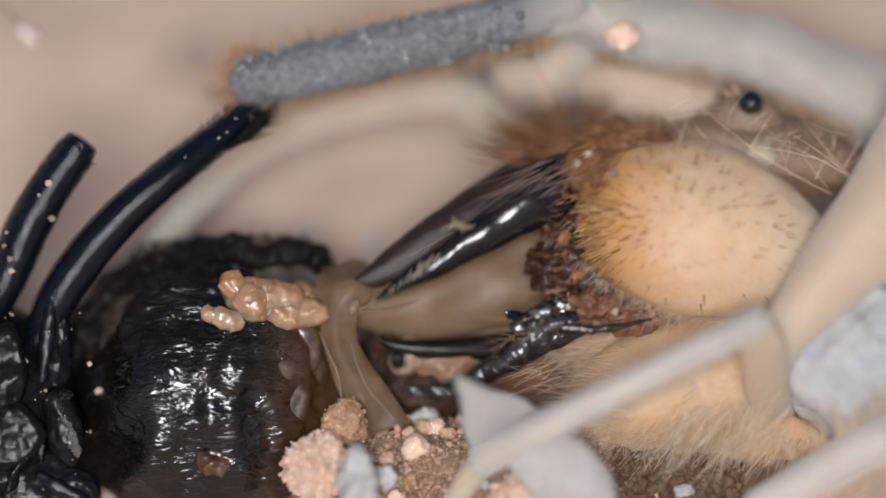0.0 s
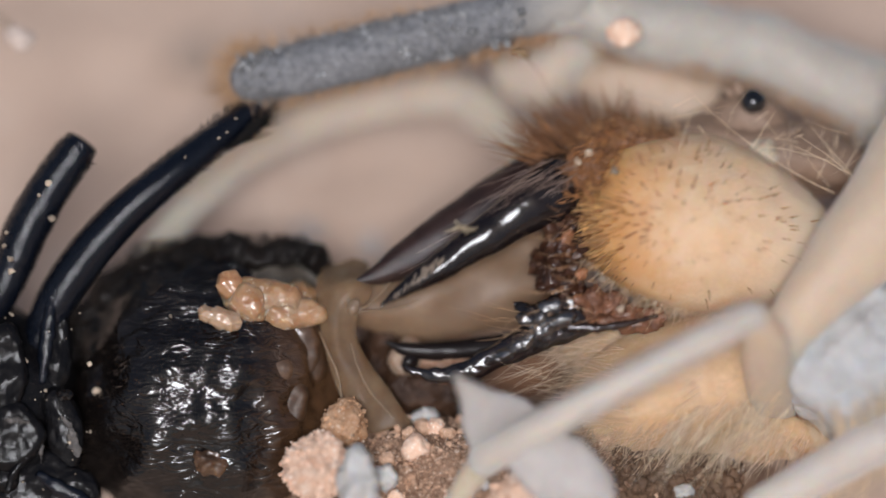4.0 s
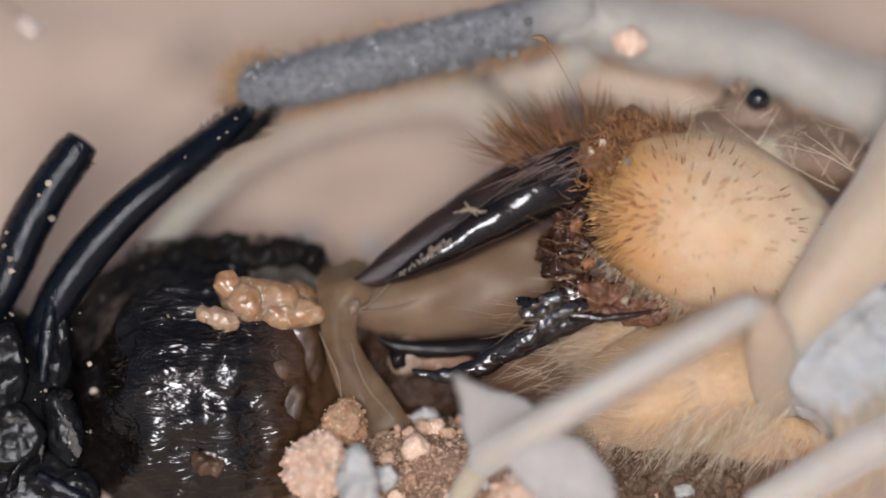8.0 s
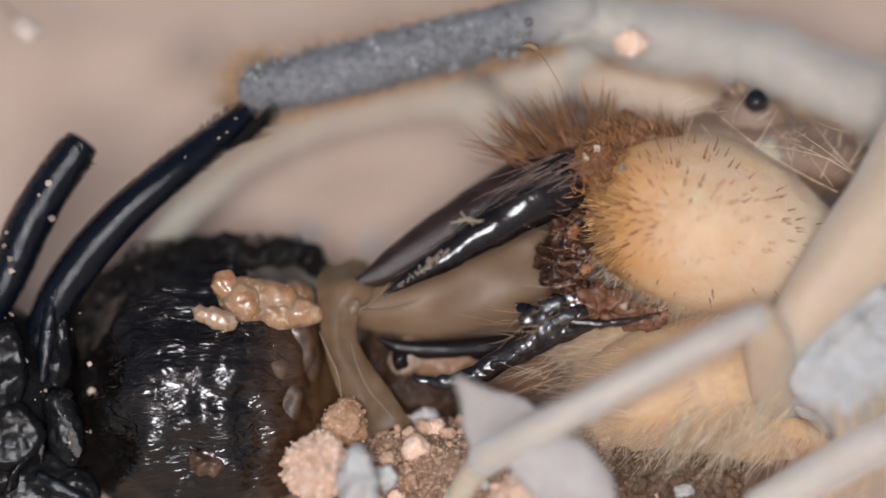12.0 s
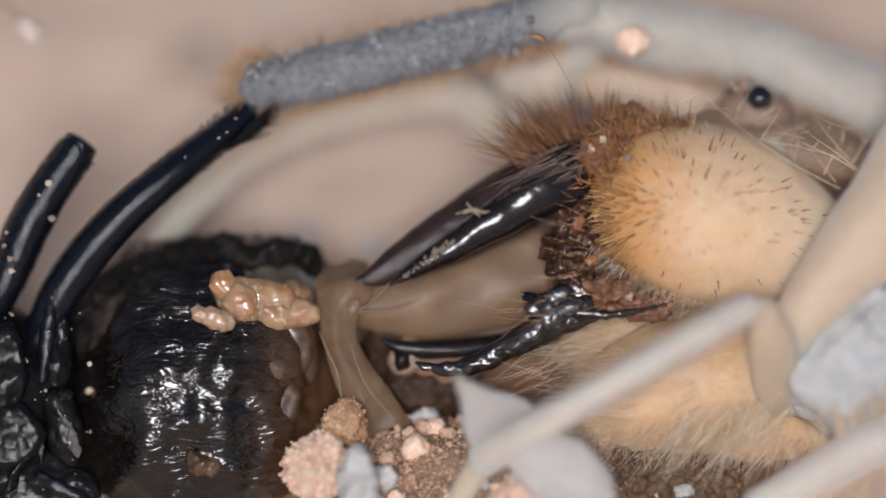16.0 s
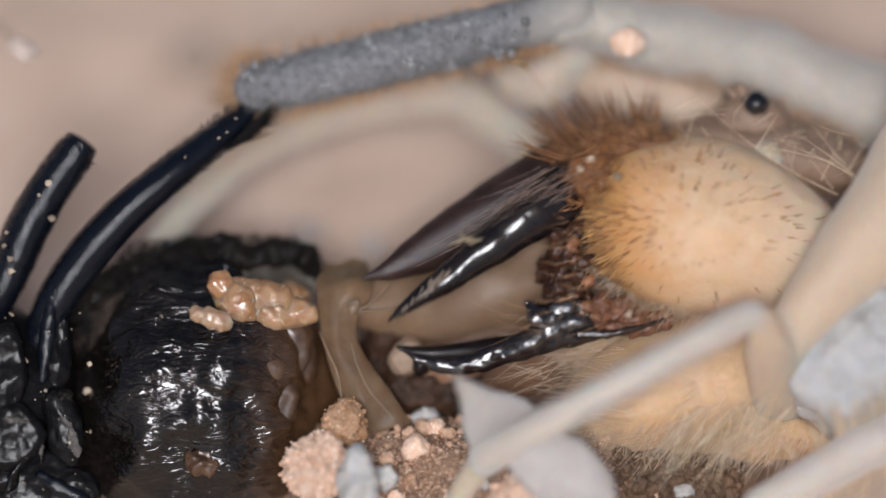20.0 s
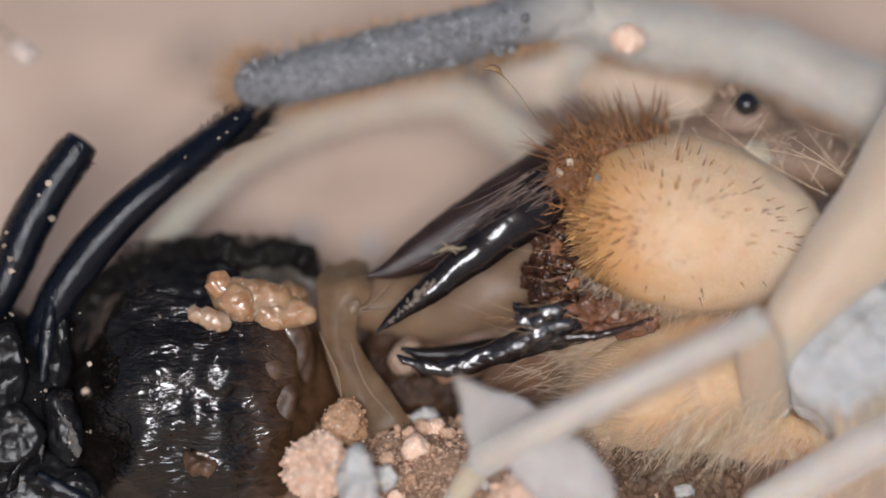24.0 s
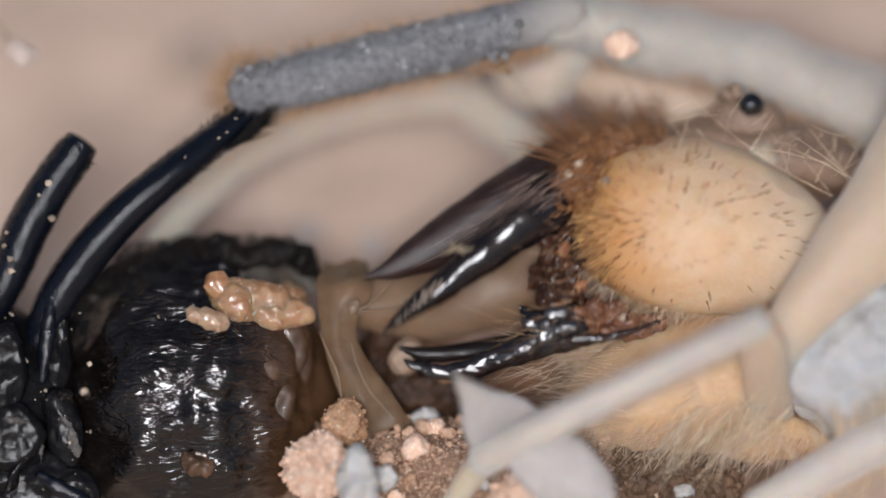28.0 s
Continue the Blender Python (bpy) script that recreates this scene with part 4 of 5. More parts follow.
    part("knob", Build().blob((114, 698, -14), (15, 11, 12), 0, 4, ((5, 9), (2, 4)), 2.0), M_BLACK, thorax, "wet black knob")
    for x, y, d, rx, ry, tl in ((130, 784, -6, 9, 27, -16), (118, 748, -6, 4, 18, -35), (74, 790, -4, 3, 30, 2), (30, 745, 14, 22, 5, 10)):
        part("scar", Build().blob((x, y, d), (rx, ry, 5), tl, 4, ((6, 9), (3, 4)), x), M_SCAR, thorax, "dull grey worn streak")
    d = Build()
    for k in range(38):
        x, y = uni(0, 165), uni(545, 880)
        r = 1.2 + 4.2 * uni(0, 1) ** 3
        d.blob((x, y, -22 + uni(0, 22)), (r, r * uni(0.6, 1.3), r), uni(0, 90), 2, ((r, r),), k)
    part("dust_specks", d, M_DUST, thorax, "pale dust specks", kind="stuff")
    # two stiff legs
    up = Build().tube([(70, 600, -84, 30), (92, 545, -74, 36), (142, 466, -64, 38), (210, 388, -62, 37), (283, 323, -66, 34), (354, 267, -96, 31), (440, 200, -140, 27)], 28, 12, 1.3, ((1.2, 10),), 3.0)
    leg = part("leg", up, M_BLACKLEG, beetle, "long curved black leg with a bristly end")
    g = Build()
    for k in range(60):
        t = uni(0, 1)
        g.hair((400 + 46 * t, 268 - 52 * t, uni(-120, -80)), (0.9, -0.42 + uni(-0.3, 0.3), uni(-0.1, 0.3)), uni(40, 80), 3.2, (0, uni(-0.5, 0.0), 0))
    part("spine_tuft", g, M_FUZZ, leg, "black spines", kind="stuff")
    part("leg_fuzz", leg_fuzz([(92, 545), (142, 466), (210, 388), (283, 323), (354, 267), (428, 209)], 34, -55), M_FUZZ, leg, "very short black hair", kind="stuff")
    d = Build()
    for t in range(9):
        x = uni(100, 420)
        y = 545 - (x - 92) * 1.22 + (x - 92) ** 2 * 0.0006
        d.blob((x, y + uni(-15, 15), -22 - (x - 100) * 0.06), (uni(1.5, 4), uni(1.5, 4), 3), 0, 2, ((3, 3),), t)
    part("dust_specks", d, M_DUST, leg, "pale dust specks", kind="stuff")
    up = Build().tube([(-40, 590, -96, 30), (8, 500, -86, 36), (45, 410, -78, 40), (90, 330, -76, 38), (132, 270, -78, 35), (144, 253, -78, 32)], 28, 12, 1.3, ((1.5, 12), (2, 30)), 5.0, 0.3)
    leg2 = part("leg", up, M_BLACKLEG, beetle, "stiff black leg, broken off at its end")
    part("leg_fuzz", leg_fuzz([(8, 500), (45, 410), (90, 330), (136, 266)], 37, -62), M_FUZZ, leg2, "very short black hair", kind="stuff")
    d = Build()
    for x, y, r in ((86, 325, 6), (92, 386, 7), (18, 458, 5), (8, 436, 4), (20, 480, 6), (68, 345, 3), (12, 412, 3)):
        d.blob((x, y, -30), (r, r, 6), 0, 2, ((5, 5),), x)
    part("dust_specks", d, M_DUST, leg2, "pale dust specks", kind="stuff")
    return belly


belly = beetle_parts()

# ---- torn tissue between jaws and beetle ----
def tissue():
    rows = []
    for i in range(60):
        t = i / 59
        y = 462 + 300 * t
        left = 556 + 20 * t + 60 * t ** 3 + 20 * math.exp(-(t / 0.08) ** 2)
        right = 648 + 22 * math.exp(-((t - 0.16) / 0.12) ** 2) - 18 * math.sin(min(1, t * 1.35) * math.pi) + 100 * max(0, t - 0.42) ** 1.4 * 2
        row = []
        for k in range(31):
            x = left + (right - left) * k / 30
            fold = 3.0 * noise.noise(Vector((k / 9, t * 2.2, 1.5)))
            row.append((x, y + 5 * math.sin(k * 0.23), -58 - 75 * math.exp(-(t / 0.09) ** 2) + 12 * math.sin(k / 30 * math.pi) + fold))
        rows.append(row)
    t = thing("torn_tissue", Build().sheet(rows, 6, ((10, 70),), 3), M_TISSUE, (620, 700, -80), "tan glistening strip of torn tissue between jaws and beetle", "tissue")
    for line in (((566, 588, -50, 1.6), (580, 622, -44, 2.2), (598, 664, -42, 2.2), (606, 716, -46, 1.6)), ((622, 610, -44, 1.6), (634, 650, -42, 2.2), (656, 694, -44, 2.4), (694, 738, -50, 1.8))):
        part("edge_strand", Build().tube(list(line), 8, 10, 0.8, ((1, 12),), 2), M_TONGUE, t, "pale wet edge")
    part("wet_drop", Build().blob((626, 543, -46), (11, 16, 10), 20, 4, ((2, 10),), 3), M_DROP, t, "small glossy drop where the jaws bite")
    for x0, y0, x1, y1, d1 in ((640, 552, 742, 532, -72), (638, 548, 690, 500, -62)):
        part("thread", Build().tube([(x0 - 26, y0 + 6, -62, 3), (x0, y0, -50, 3.2), ((x0 + x1) / 2, (y0 + y1) / 2 + 5, (d1 - 46) / 2, 2.6), (x1, y1, d1, 1.8)], 8, 8, 0.8, ((1.5, 12),), x1), M_TONGUE, t, "wet thread pulled towards the jaws")
    # soft meat that fills the gap between the upper and lower fingers
    curtain = []
    for i in range(20):
        s = i / 19
        x = 600 + 380 * s
        hi, lo = 500 + 10 * math.sin(min(1, s * 3) * 1.57) - 110 * s, 566 + 46 * math.sin(min(1, s * 2.0) * 1.57) - 50 * s * s
        curtain.append([(x, hi + (lo - hi) * k / 13, -70 - 50 * s - 34 * (2 * k / 13 - 1) ** 2 + 3 * math.sin(k * 0.7 + i * 0.5)) for k in range(14)])
    part("wet_membrane", Build().sheet(curtain, 10, ((12, 70),), 5), M_TONGUE, t, "smooth tan wet membrane between the jaw fingers")
    # a solid lump; its dark colour stands for the hollow's shade
    part("dark_meat", Build().blob((672, 640, -140), (40, 74, 46), 8, 5, ((14, 40), (6, 14)), 2), M_SHADEDTISSUE, t, "solid meat lump coloured dark as a shaded hollow")
    part("dark_meat", Build().blob((765, 692, -130), (95, 50, 50), 4, 5, ((16, 40), (8, 14), (3, 6)), 4), M_SHADEDTISSUE, t, "dark brown chewed meat")
    part("pale_meat", Build().blob((722, 632, -92), (34, 34, 26), 8, 5, ((8, 30), (3, 12)), 6), M_MEAT, t, "pale chewed meat behind the lower fingers")
    part("orange_meat", Build().blob((790, 644, -94), (66, 34, 26), 6, 5, ((9, 26), (3, 12)), 9), M_ORANGEMEAT, t, "orange-brown chewed meat")
    part("brown_meat", Build().blob((835, 575, -250), (200, 150, 80), 12, 4, ((18, 80), (6, 20)), 8), M_ORANGEMEAT, t, "smooth brown meat behind the fingers")


tissue()


# ---- soil, stones and petals ----
SOIL = 88


def soil_height(x, y):
    p = Vector((x, y, 0))
    near = math.exp(-((x - 790) / 130) ** 2 - ((y - 800) / 60) ** 2) * 48 + math.exp(-((x - 930) / 110) ** 2 - ((y - 890) / 50) ** 2) * 36
    near += math.exp(-((x - 1100) / 70) ** 2 - ((y - 790) / 60) ** 2) * 22
    return SOIL + near + 15 * noise.noise(p / 46) + 9 * noise.noise(p / 19) + 7 * noise.noise(p / 8)


def crumb(c, r, material, name, label, cat, group="", seed=1.0, grains=0):
    lumps = ((r[0] * 0.32, r[0] * 0.8), (r[0] * 0.13, r[0] * 0.25), (r[0] * 0.05, r[0] * 0.14))
    b = Build().blob(c, (r[0], r[1], r[2]), 0, 5 if grains > 100 else 4, lumps, seed)
    skin = list(b.v)
    for k in range(grains):
        x, y, z = rnd.choice(skin)
        s = r[0] * (0.03 + 0.10 * uni(0, 1) ** 2.2)
        b.blob((x + uni(-0.1, 0.1) * r[0], y + uni(-0.1, 0.1) * r[0], z + uni(-0.06, 0.04) * r[0]), (s, s * uni(0.6, 1.3), s), uni(0, 90), 1, ((s * 0.6, s),), k * 0.7)
    return thing(name, b, material, (c[0], c[1] + r[1] * 0.6, c[2] - r[2] * 0.6), label, cat, group)


crumb((562, 826, 10), (54, 58, 50), M_CRUMB, "soil_crumb", "large grainy pink-orange clay crumb", "soil crumb", "soil crumbs", 3.0, 1300)
crumb((608, 752, -20), (40, 40, 36), M_WETCLAY, "soil_crumb", "wet amber soil crumb on top of the clay", "soil crumb", "soil crumbs", 5.0, 340)
crumb((735, 792, depth(735, 792, soil_height(735, 792) + 18)), (26, 22, 22), M_CRUMB, "soil_crumb", "small orange soil crumb", "soil crumb", "soil crumbs", 6.0, 20)
crumb((634, 856, 60), (36, 64, 28), M_QUARTZ, "pebble", "smooth grey-white pebble on soil", "pebble", "", 2.0)
crumb((684, 846, depth(684, 846, soil_height(684, 846) + 12)), (22, 26, 20), M_QUARTZ, "quartz_grain", "angular white quartz grain", "quartz grain", "quartz grains", 8.0)
crumb((753, 738, depth(753, 738, soil_height(753, 738) + 4)), (24, 20, 18), M_QUARTZ, "quartz_grain", "pale quartz grain beside the dark meat", "quartz grain", "quartz grains", 9.0)
crumb((548, 410, depth(548, 410, 14)), (26, 16, 16), M_QUARTZ, "quartz_grain", "white quartz grain behind the beetle", "quartz grain", "quartz grains", 10.0)
crumb((660, 436, depth(660, 436, 16)), (15, 26, 16), M_QUARTZ, "quartz_grain", "upright white quartz grain on bare soil", "quartz grain", "quartz grains", 11.0)
crumb((1210, 872, depth(1210, 872, soil_height(1210, 872) + 8)), (19, 14, 14), M_QUARTZ, "quartz_grain", "white quartz grain under the hairy leg base", "quartz grain", "quartz grains", 13.0)
crumb((935, 875, depth(935, 875, soil_height(935, 875) + 8)), (75, 36, 40), M_CRUMB, "soil_crumb", "wide orange soil crumb in front", "soil crumb", "soil crumbs", 14.0, 160)
crumb((1085, 770, depth(1085, 770, soil_height(1085, 770) + 8)), (38, 30, 30), M_WETCRUMB, "soil_crumb", "brown soil crumb under the leg base", "soil crumb", "soil crumbs", 15.0, 30)
crumb((340, 105, depth(340, 105, 20)), (48, 40, 26), M_LUMP, "soil_lump", "dark blurred lump of soil", "soil lump", "", 16.0)
grain = crumb((50, 60, -170), (27, 19, 20), M_PALEGRAIN, "soil_crumb", "small pale soil crumb caught on a thin dry stem", "soil crumb", "soil crumbs", 17.0, 40)
part("stem", Build().tube([(52, 62, -175, 3), (10, 20, -260, 3), (-60, -30, -420, 4), (-150, -80, depth(-150, -80, 4), 5)], 8, 6), M_STRAW, grain, "thin dry stem")
crumb((490, 2, depth(490, 2, 10)), (12, 12, 10), M_QUARTZ, "quartz_grain", "tiny pale quartz grain", "quartz grain", "quartz grains", 18.0)


def soil_bed():
    rows = []
    for i in range(84):
        y = 680 + 4.2 * i
        row = []
        for k in range(200):
            x = 470 + 4.6 * k
            rim = min(1.0, i / 26, (83 - i) / 10, k / 26, (199 - k) / 26)
            rim = rim * rim * (3 - 2 * rim)
            row.append((x, y, depth(x, y, -8 + (8 + soil_height(x, y)) * rim)))
        rows.append(row)
    thing("soil_bed", Build().sheet(rows, 30), M_WETCRUMB2, (900, 800, depth(900, 800)), "moist crumbly brown soil under the jaws", "soil")
    b = Build()
    for k in range(5200):
        x, y = uni(560, 1300), uni(740, 940)
        if x > 1100 and uni(0, 1) < 0.4:
            continue
        r = uni(1.5, 4.5) * (2.2 if uni(0, 1) < 0.12 else 1)
        b.blob((x, y, depth(x, y, soil_height(x, y) + r * 0.3)), (r, r * uni(0.7, 1.2), r * uni(0.6, 1)), uni(0, 90), 1 if r < 9 else 2, ((r * 0.5, r),), k * 0.37)
    thing("loose_soil", b, M_WETCRUMB, (900, 800, depth(900, 800)), "loose moist brown soil grains", "soil", kind="stuff")
    # dark grains strewn here paint the shaded gap below the leg base
    b = Build()
    for k in range(1500):
        x, y = uni(1085, 1310), uni(785, 895)
        r = 2.0 + 9 * uni(0, 1) ** 3
        b.blob((x, y, depth(x, y, soil_height(x, y) + r * 0.6)), (r, r * uni(0.7, 1.2), r * 0.8), uni(0, 90), 1 if r < 9 else 2, ((r * 0.5, r),), k * 0.31)
    thing("shade_grains", b, M_GAPSHADE, (1185, 850, depth(1185, 850)), "soil grains darkened as the shade under the hairy leg base", "soil", kind="stuff")
    for k in range(30):
        x, y = uni(640, 1150), uni(730, 885)
        r = uni(7, 17)
        m = rnd.choice((M_CRUMB, M_WETCRUMB, M_WETCRUMB, M_WETCRUMB, M_WETCRUMB, M_QUARTZ))
        names = {M_CRUMB.name: ("soil_crumb", "small orange soil crumb", "soil crumb"), M_WETCRUMB.name: ("soil_crumb", "small moist brown soil crumb", "soil crumb"),
                 M_QUARTZ.name: ("quartz_grain", "small angular pale quartz grain", "quartz grain")}[m.name]
        crumb((x, y, depth(x, y, soil_height(x, y) + r * 0.4)), (r, r * uni(0.7, 1.1), r * 0.8), m, names[0], names[1], names[2], names[2] + "s", k * 1.3, 0 if m is M_QUARTZ else 40)


soil_bed()


def petal(points, d0, label, seed):
    """A thin cupped petal: half-widths along its length."""
    rows = []
    for x, y, nx, ny, half, lift in points:
        e = [1 + uni(-0.07, 0.07), 1 + uni(-0.07, 0.07)]
        rows.append([(x + nx * half * e[k > 0] * k / 4, y + ny * half * e[k > 0] * k / 4, d0 + lift - 16 * (k / 4) ** 2) for k in range(-4, 5)])
    return thing("petal", Build().sheet(rows, 7, ((5, 60),), seed), M_PETAL, (points[-1][0], points[-1][1], d0 - 10), label, "petal", "fallen petals")


petal([(804 + 14.5 * k, 664 + 15 * k, 0.87, -0.48, h, 110 - 14 * k) for k, h in enumerate((2, 13, 25, 37, 50, 62, 70, 74, 66))], 66, "greyish white pointed petal standing on soil", 2.0)
petal([(905 + 23 * k, 785 + 12.5 * k, 0.5, -0.86, h, 0) for k, h in enumerate((30, 50, 60, 64, 64, 60, 50, 36, 8))], 135, "greyish white blunt petal lying on soil", 4.0)


def white_stone():
    b = Build().blob((1552, 625, depth(1552, 625, 230)), (180, 165, 110), -30, 5, ((40, 90), (16, 34), (6, 12)), 4.0)
    thing("white_stone", b, M_ROCK, (1535, 730, depth(1535, 730)), "white glittering rough stone", "stone")


white_stone()


# ---- motion ----
def motions():
    # seconds, shift of the near jaw in plan units (right, down), turn in degrees, opening of its lower finger 0..1
    chew = [
        (0, 24.3, -3.9, -4.2, 1), (0.1, 3.1, 6.1, 2, 0.25), (0.2, 12.8, 0.5, 0.3, 0.3), (0.3, 40.5, -15.8, -4.6, 0.9), (0.4, 48.8, -16.2, -4.6, 0.9),
        (0.5, 15.1, 2.3, 2.4, 0.3), (0.6, 8.9, 4.4, 1.6, 0.35), (0.7, 30.4, -8.3, -2.3, 0.85), (0.8, 44.3, -18.4, -5.4, 0.9),
        (0.9, 16.9, 5.5, 2.1, 0.35), (1, -1.7, 2.3, 2.9, 0.3), (1.1, 22.7, -0.9, 0, 0.6), (1.2, 49.3, -17.6, -5.1, 0.95), (1.3, 18.4, 1.7, 0.8, 0.5),
        (1.4, -3.5, 7.3, 2.3, 0.3), (1.5, 10.5, 0.7, -0.1, 0.7), (1.6, 32.9, -16.9, -5.2, 1), (1.7, 19.7, -3.1, -0.8, 0.55),
        (1.8, -3.7, 8.3, 2.6, 0.3), (1.9, 2.3, -0.1, -0.1, 0.5), (2, 33.5, -14.6, -4.3, 1), (2.1, 14.9, 2.8, 1.1, 0.5), (2.2, -8.5, 7.5, 2.2, 0.3),
        (2.3, 5.6, -0.2, -0, 0.5), (2.4, 28.8, -13, -3.9, 1), (2.5, 25.8, -13.1, -5.8, 0.9), (2.6, 8, 7.8, 2.6, 0.3), (2.7, 0.5, 6.2, 2, 0.4),
        (2.8, 16.8, -5.4, -1.6, 0.55), (2.9, 10.2, -13.2, -4.3, 0.9), (3, -6.3, 5.3, 2.5, 0.3), (3.1, -14, 7.7, 2.2, 0.2), (3.2, -7, 2.7, 0.7, 0.05),
        (3.3, 0, 0, 0, 0), (3.4, 1.9, -3.4, -1.1, 0.25), (3.5, 21.2, -23.8, -6.9, 0.8), (3.6, 25.1, -5.1, -1.3, 0.64), (3.7, 3.1, 7.9, 2.6, 0.29),
        (3.8, 18.9, -1.5, -0.2, 0.55), (3.9, 43.2, -15.9, -4.6, 0.94), (4, 31.1, -8.7, -2.4, 0.74), (4.1, 5, 6.8, 2.3, 0.32),
        (4.2, 13.2, 1.9, 0.8, 0.46), (4.3, 40.5, -14.3, -4.1, 0.89), (4.4, 36.4, -11.8, -3.4, 0.83), (4.5, 8.4, 4.7, 1.6, 0.38),
        (4.6, 8.4, 4.7, 1.6, 0.38), (4.7, 36.4, -11.8, -3.4, 0.83), (4.8, 40.5, -14.3, -4.1, 0.89), (4.9, 13.2, 1.9, 0.8, 0.45),
        (5, 5, 6.8, 2.3, 0.32), (5.1, 31.1, -8.7, -2.4, 0.74), (5.2, 43.2, -15.9, -4.6, 0.94), (5.3, 18.9, -1.5, -0.2, 0.55),
        (5.4, 3.1, 7.9, 2.6, 0.29), (5.5, 26.6, -1.7, -0.6, 0.7), (5.6, 44.6, -17.4, -5.1, 1), (5.7, 21, 4, 1.6, 0.45), (5.8, 3.4, 6.1, 2, 0.3),
        (5.9, 21.3, -5.5, -1.6, 0.8), (6, 32.7, -18.5, -5.4, 1), (6.1, 8.4, 5.9, 2, 0.3), (6.2, 0.1, 7.2, 2.3, 0.35), (6.3, 18.5, -6.9, -2.1, 0.85),
        (6.4, 20.4, -13.6, -4.3, 0.95), (6.5, -4.1, 4.5, 3.2, 0.3), (6.6, -10.2, 8.5, 2.5, 0.35), (6.7, 7.7, -2.6, -0.9, 0.85),
        (6.8, 23.9, -13.7, -4.3, 1), (6.9, 2.6, 10.9, 3.5, 0.35), (7, -7.1, 4.5, 3.2, 0.4), (7.1, 21.8, -8, -2.4, 0.8), (7.2, 38.1, -18.1, -5.5, 1),
        (7.3, 12.9, 7.6, 2.7, 0.3), (7.4, 8.2, 7.8, 2.6, 0.35), (7.5, 29.6, -4.7, -2.9, 0.85), (7.6, 39.1, -22.9, -7, 1), (7.7, 20, 5.4, 2.1, 0.3),
        (7.8, 8.4, 6.8, 2.3, 0.35), (7.9, 38.7, -9.6, -2.6, 0.8), (8, 44.9, -23.1, -5.9, 1), (8.1, 24.8, 6.2, 2.4, 0.3), (8.2, 8.6, 6.8, 2.3, 0.4),
        (8.3, 14.2, -8.6, -2.7, 0.9), (8.4, 12, -2.8, -0.8, 0.7), (8.5, -14.8, 12.1, 2.1, 0.25), (8.6, -16.7, 4, 1, 0.15), (8.7, -7.4, 3.6, 1.1, 0),
        (8.8, -0.7, 3.4, 1.1, 0), (8.9, -13.9, 0.6, -0.2, 0.6), (9, -4.1, -4.7, -1.7, 1.1), (9.1, 33.9, -21.7, -6.7, 1),
        (9.2, 13.5, -7.6, -2.4, 0.8), (9.3, 10.1, 2, 0.8, 0.5), (9.4, 7, -1.6, -0.5, 0.75), (9.5, 35.8, -7.8, -4.6, 0.9),
        (9.6, 41.4, -18.2, -5.4, 1), (9.7, 9.1, 4.4, 1.6, 0.4), (9.8, 18.9, -0.7, 0, 0.5), (9.9, 39.9, -14.4, -4.2, 0.85),
        (10, 46.5, -23.1, -8.1, 1), (10.1, 30.3, 3.6, 1.7, 0.3), (10.2, 13.9, 4.2, 1.6, 0.35), (10.3, 36.1, -3.8, -0.7, 0.5),
        (10.4, 62.5, -23.8, -6.9, 1), (10.5, 32.7, 1.4, 0.5, 0.4), (10.6, 6.9, 5.9, 2, 0.35), (10.7, 19.9, -3.1, -0.8, 0.6),
        (10.8, 53.8, -16.4, -4.5, 0.9), (10.9, 39.5, -13.4, -3.8, 0.8), (11, 8.2, -1.7, 2.3, 0.35), (11.1, 15.1, 0.9, 0.5, 0.45),
        (11.2, 37.6, -15.7, -4.7, 1), (11.3, 24.1, -3.3, -0.8, 0.8), (11.4, 8.4, 6.8, 2.3, 0.35), (11.5, 18.2, 2.6, 1.1, 0.5),
        (11.6, 44.6, -17.4, -5.1, 1), (11.7, 21.8, 1.6, 0.8, 0.5), (11.8, 2.6, 10.9, 3.5, 0.35), (11.9, 23.7, -2.3, -0.5, 0.75),
        (12, 40.4, -14.4, -4.2, 0.95), (12.1, 13.4, 6.6, 2.4, 0.35), (12.2, 8.4, 6.8, 2.3, 0.35), (12.3, 19.7, -3.1, -0.8, 0.55),
        (12.4, 38.7, -21.9, -6.7, 0.95), (12.5, 14.4, 1.8, 0.8, 0.35), (12.6, 3.1, 7.9, 2.6, 0.29), (12.7, 27.7, -6.7, -1.8, 0.69),
        (12.8, 43.4, -16, -4.6, 0.94), (12.9, 16.6, -0.1, 0.2, 0.51), (13, 4.6, 7, 2.3, 0.32), (13.1, 33, -9.8, -2.8, 0.77),
        (13.2, 41.1, -14.7, -4.2, 0.9), (13.3, 11.6, 2.8, 1.1, 0.43), (13.4, 7.5, 5.2, 1.8, 0.36), (13.5, 37.6, -12.6, -3.6, 0.85),
        (13.6, 37.6, -12.6, -3.6, 0.84), (13.7, 7.5, 5.3, 1.8, 0.36), (13.8, 11.7, 2.8, 1.1, 0.43), (13.9, 41.2, -14.7, -4.2, 0.9),
        (14, 33, -9.8, -2.8, 0.77), (14.1, 4.6, 7, 2.3, 0.32), (14.2, 16.7, -0.2, 0.2, 0.51), (14.3, 43.4, -16, -4.6, 0.94),
        (14.4, 27.7, -6.7, -1.8, 0.69), (14.5, 9.1, 6.5, 0.7, 0.4), (14.6, 34.9, -8.5, -2.3, 0.75), (14.7, 62.4, -24.8, -7.2, 0.95),
        (14.8, 30.7, -10.7, -3.1, 0.8), (14.9, 3.6, 6.1, 2, 0.35), (15, 21.2, 8, -0.1, 0.35), (15.1, 42.3, -11.2, -3, 0.8),
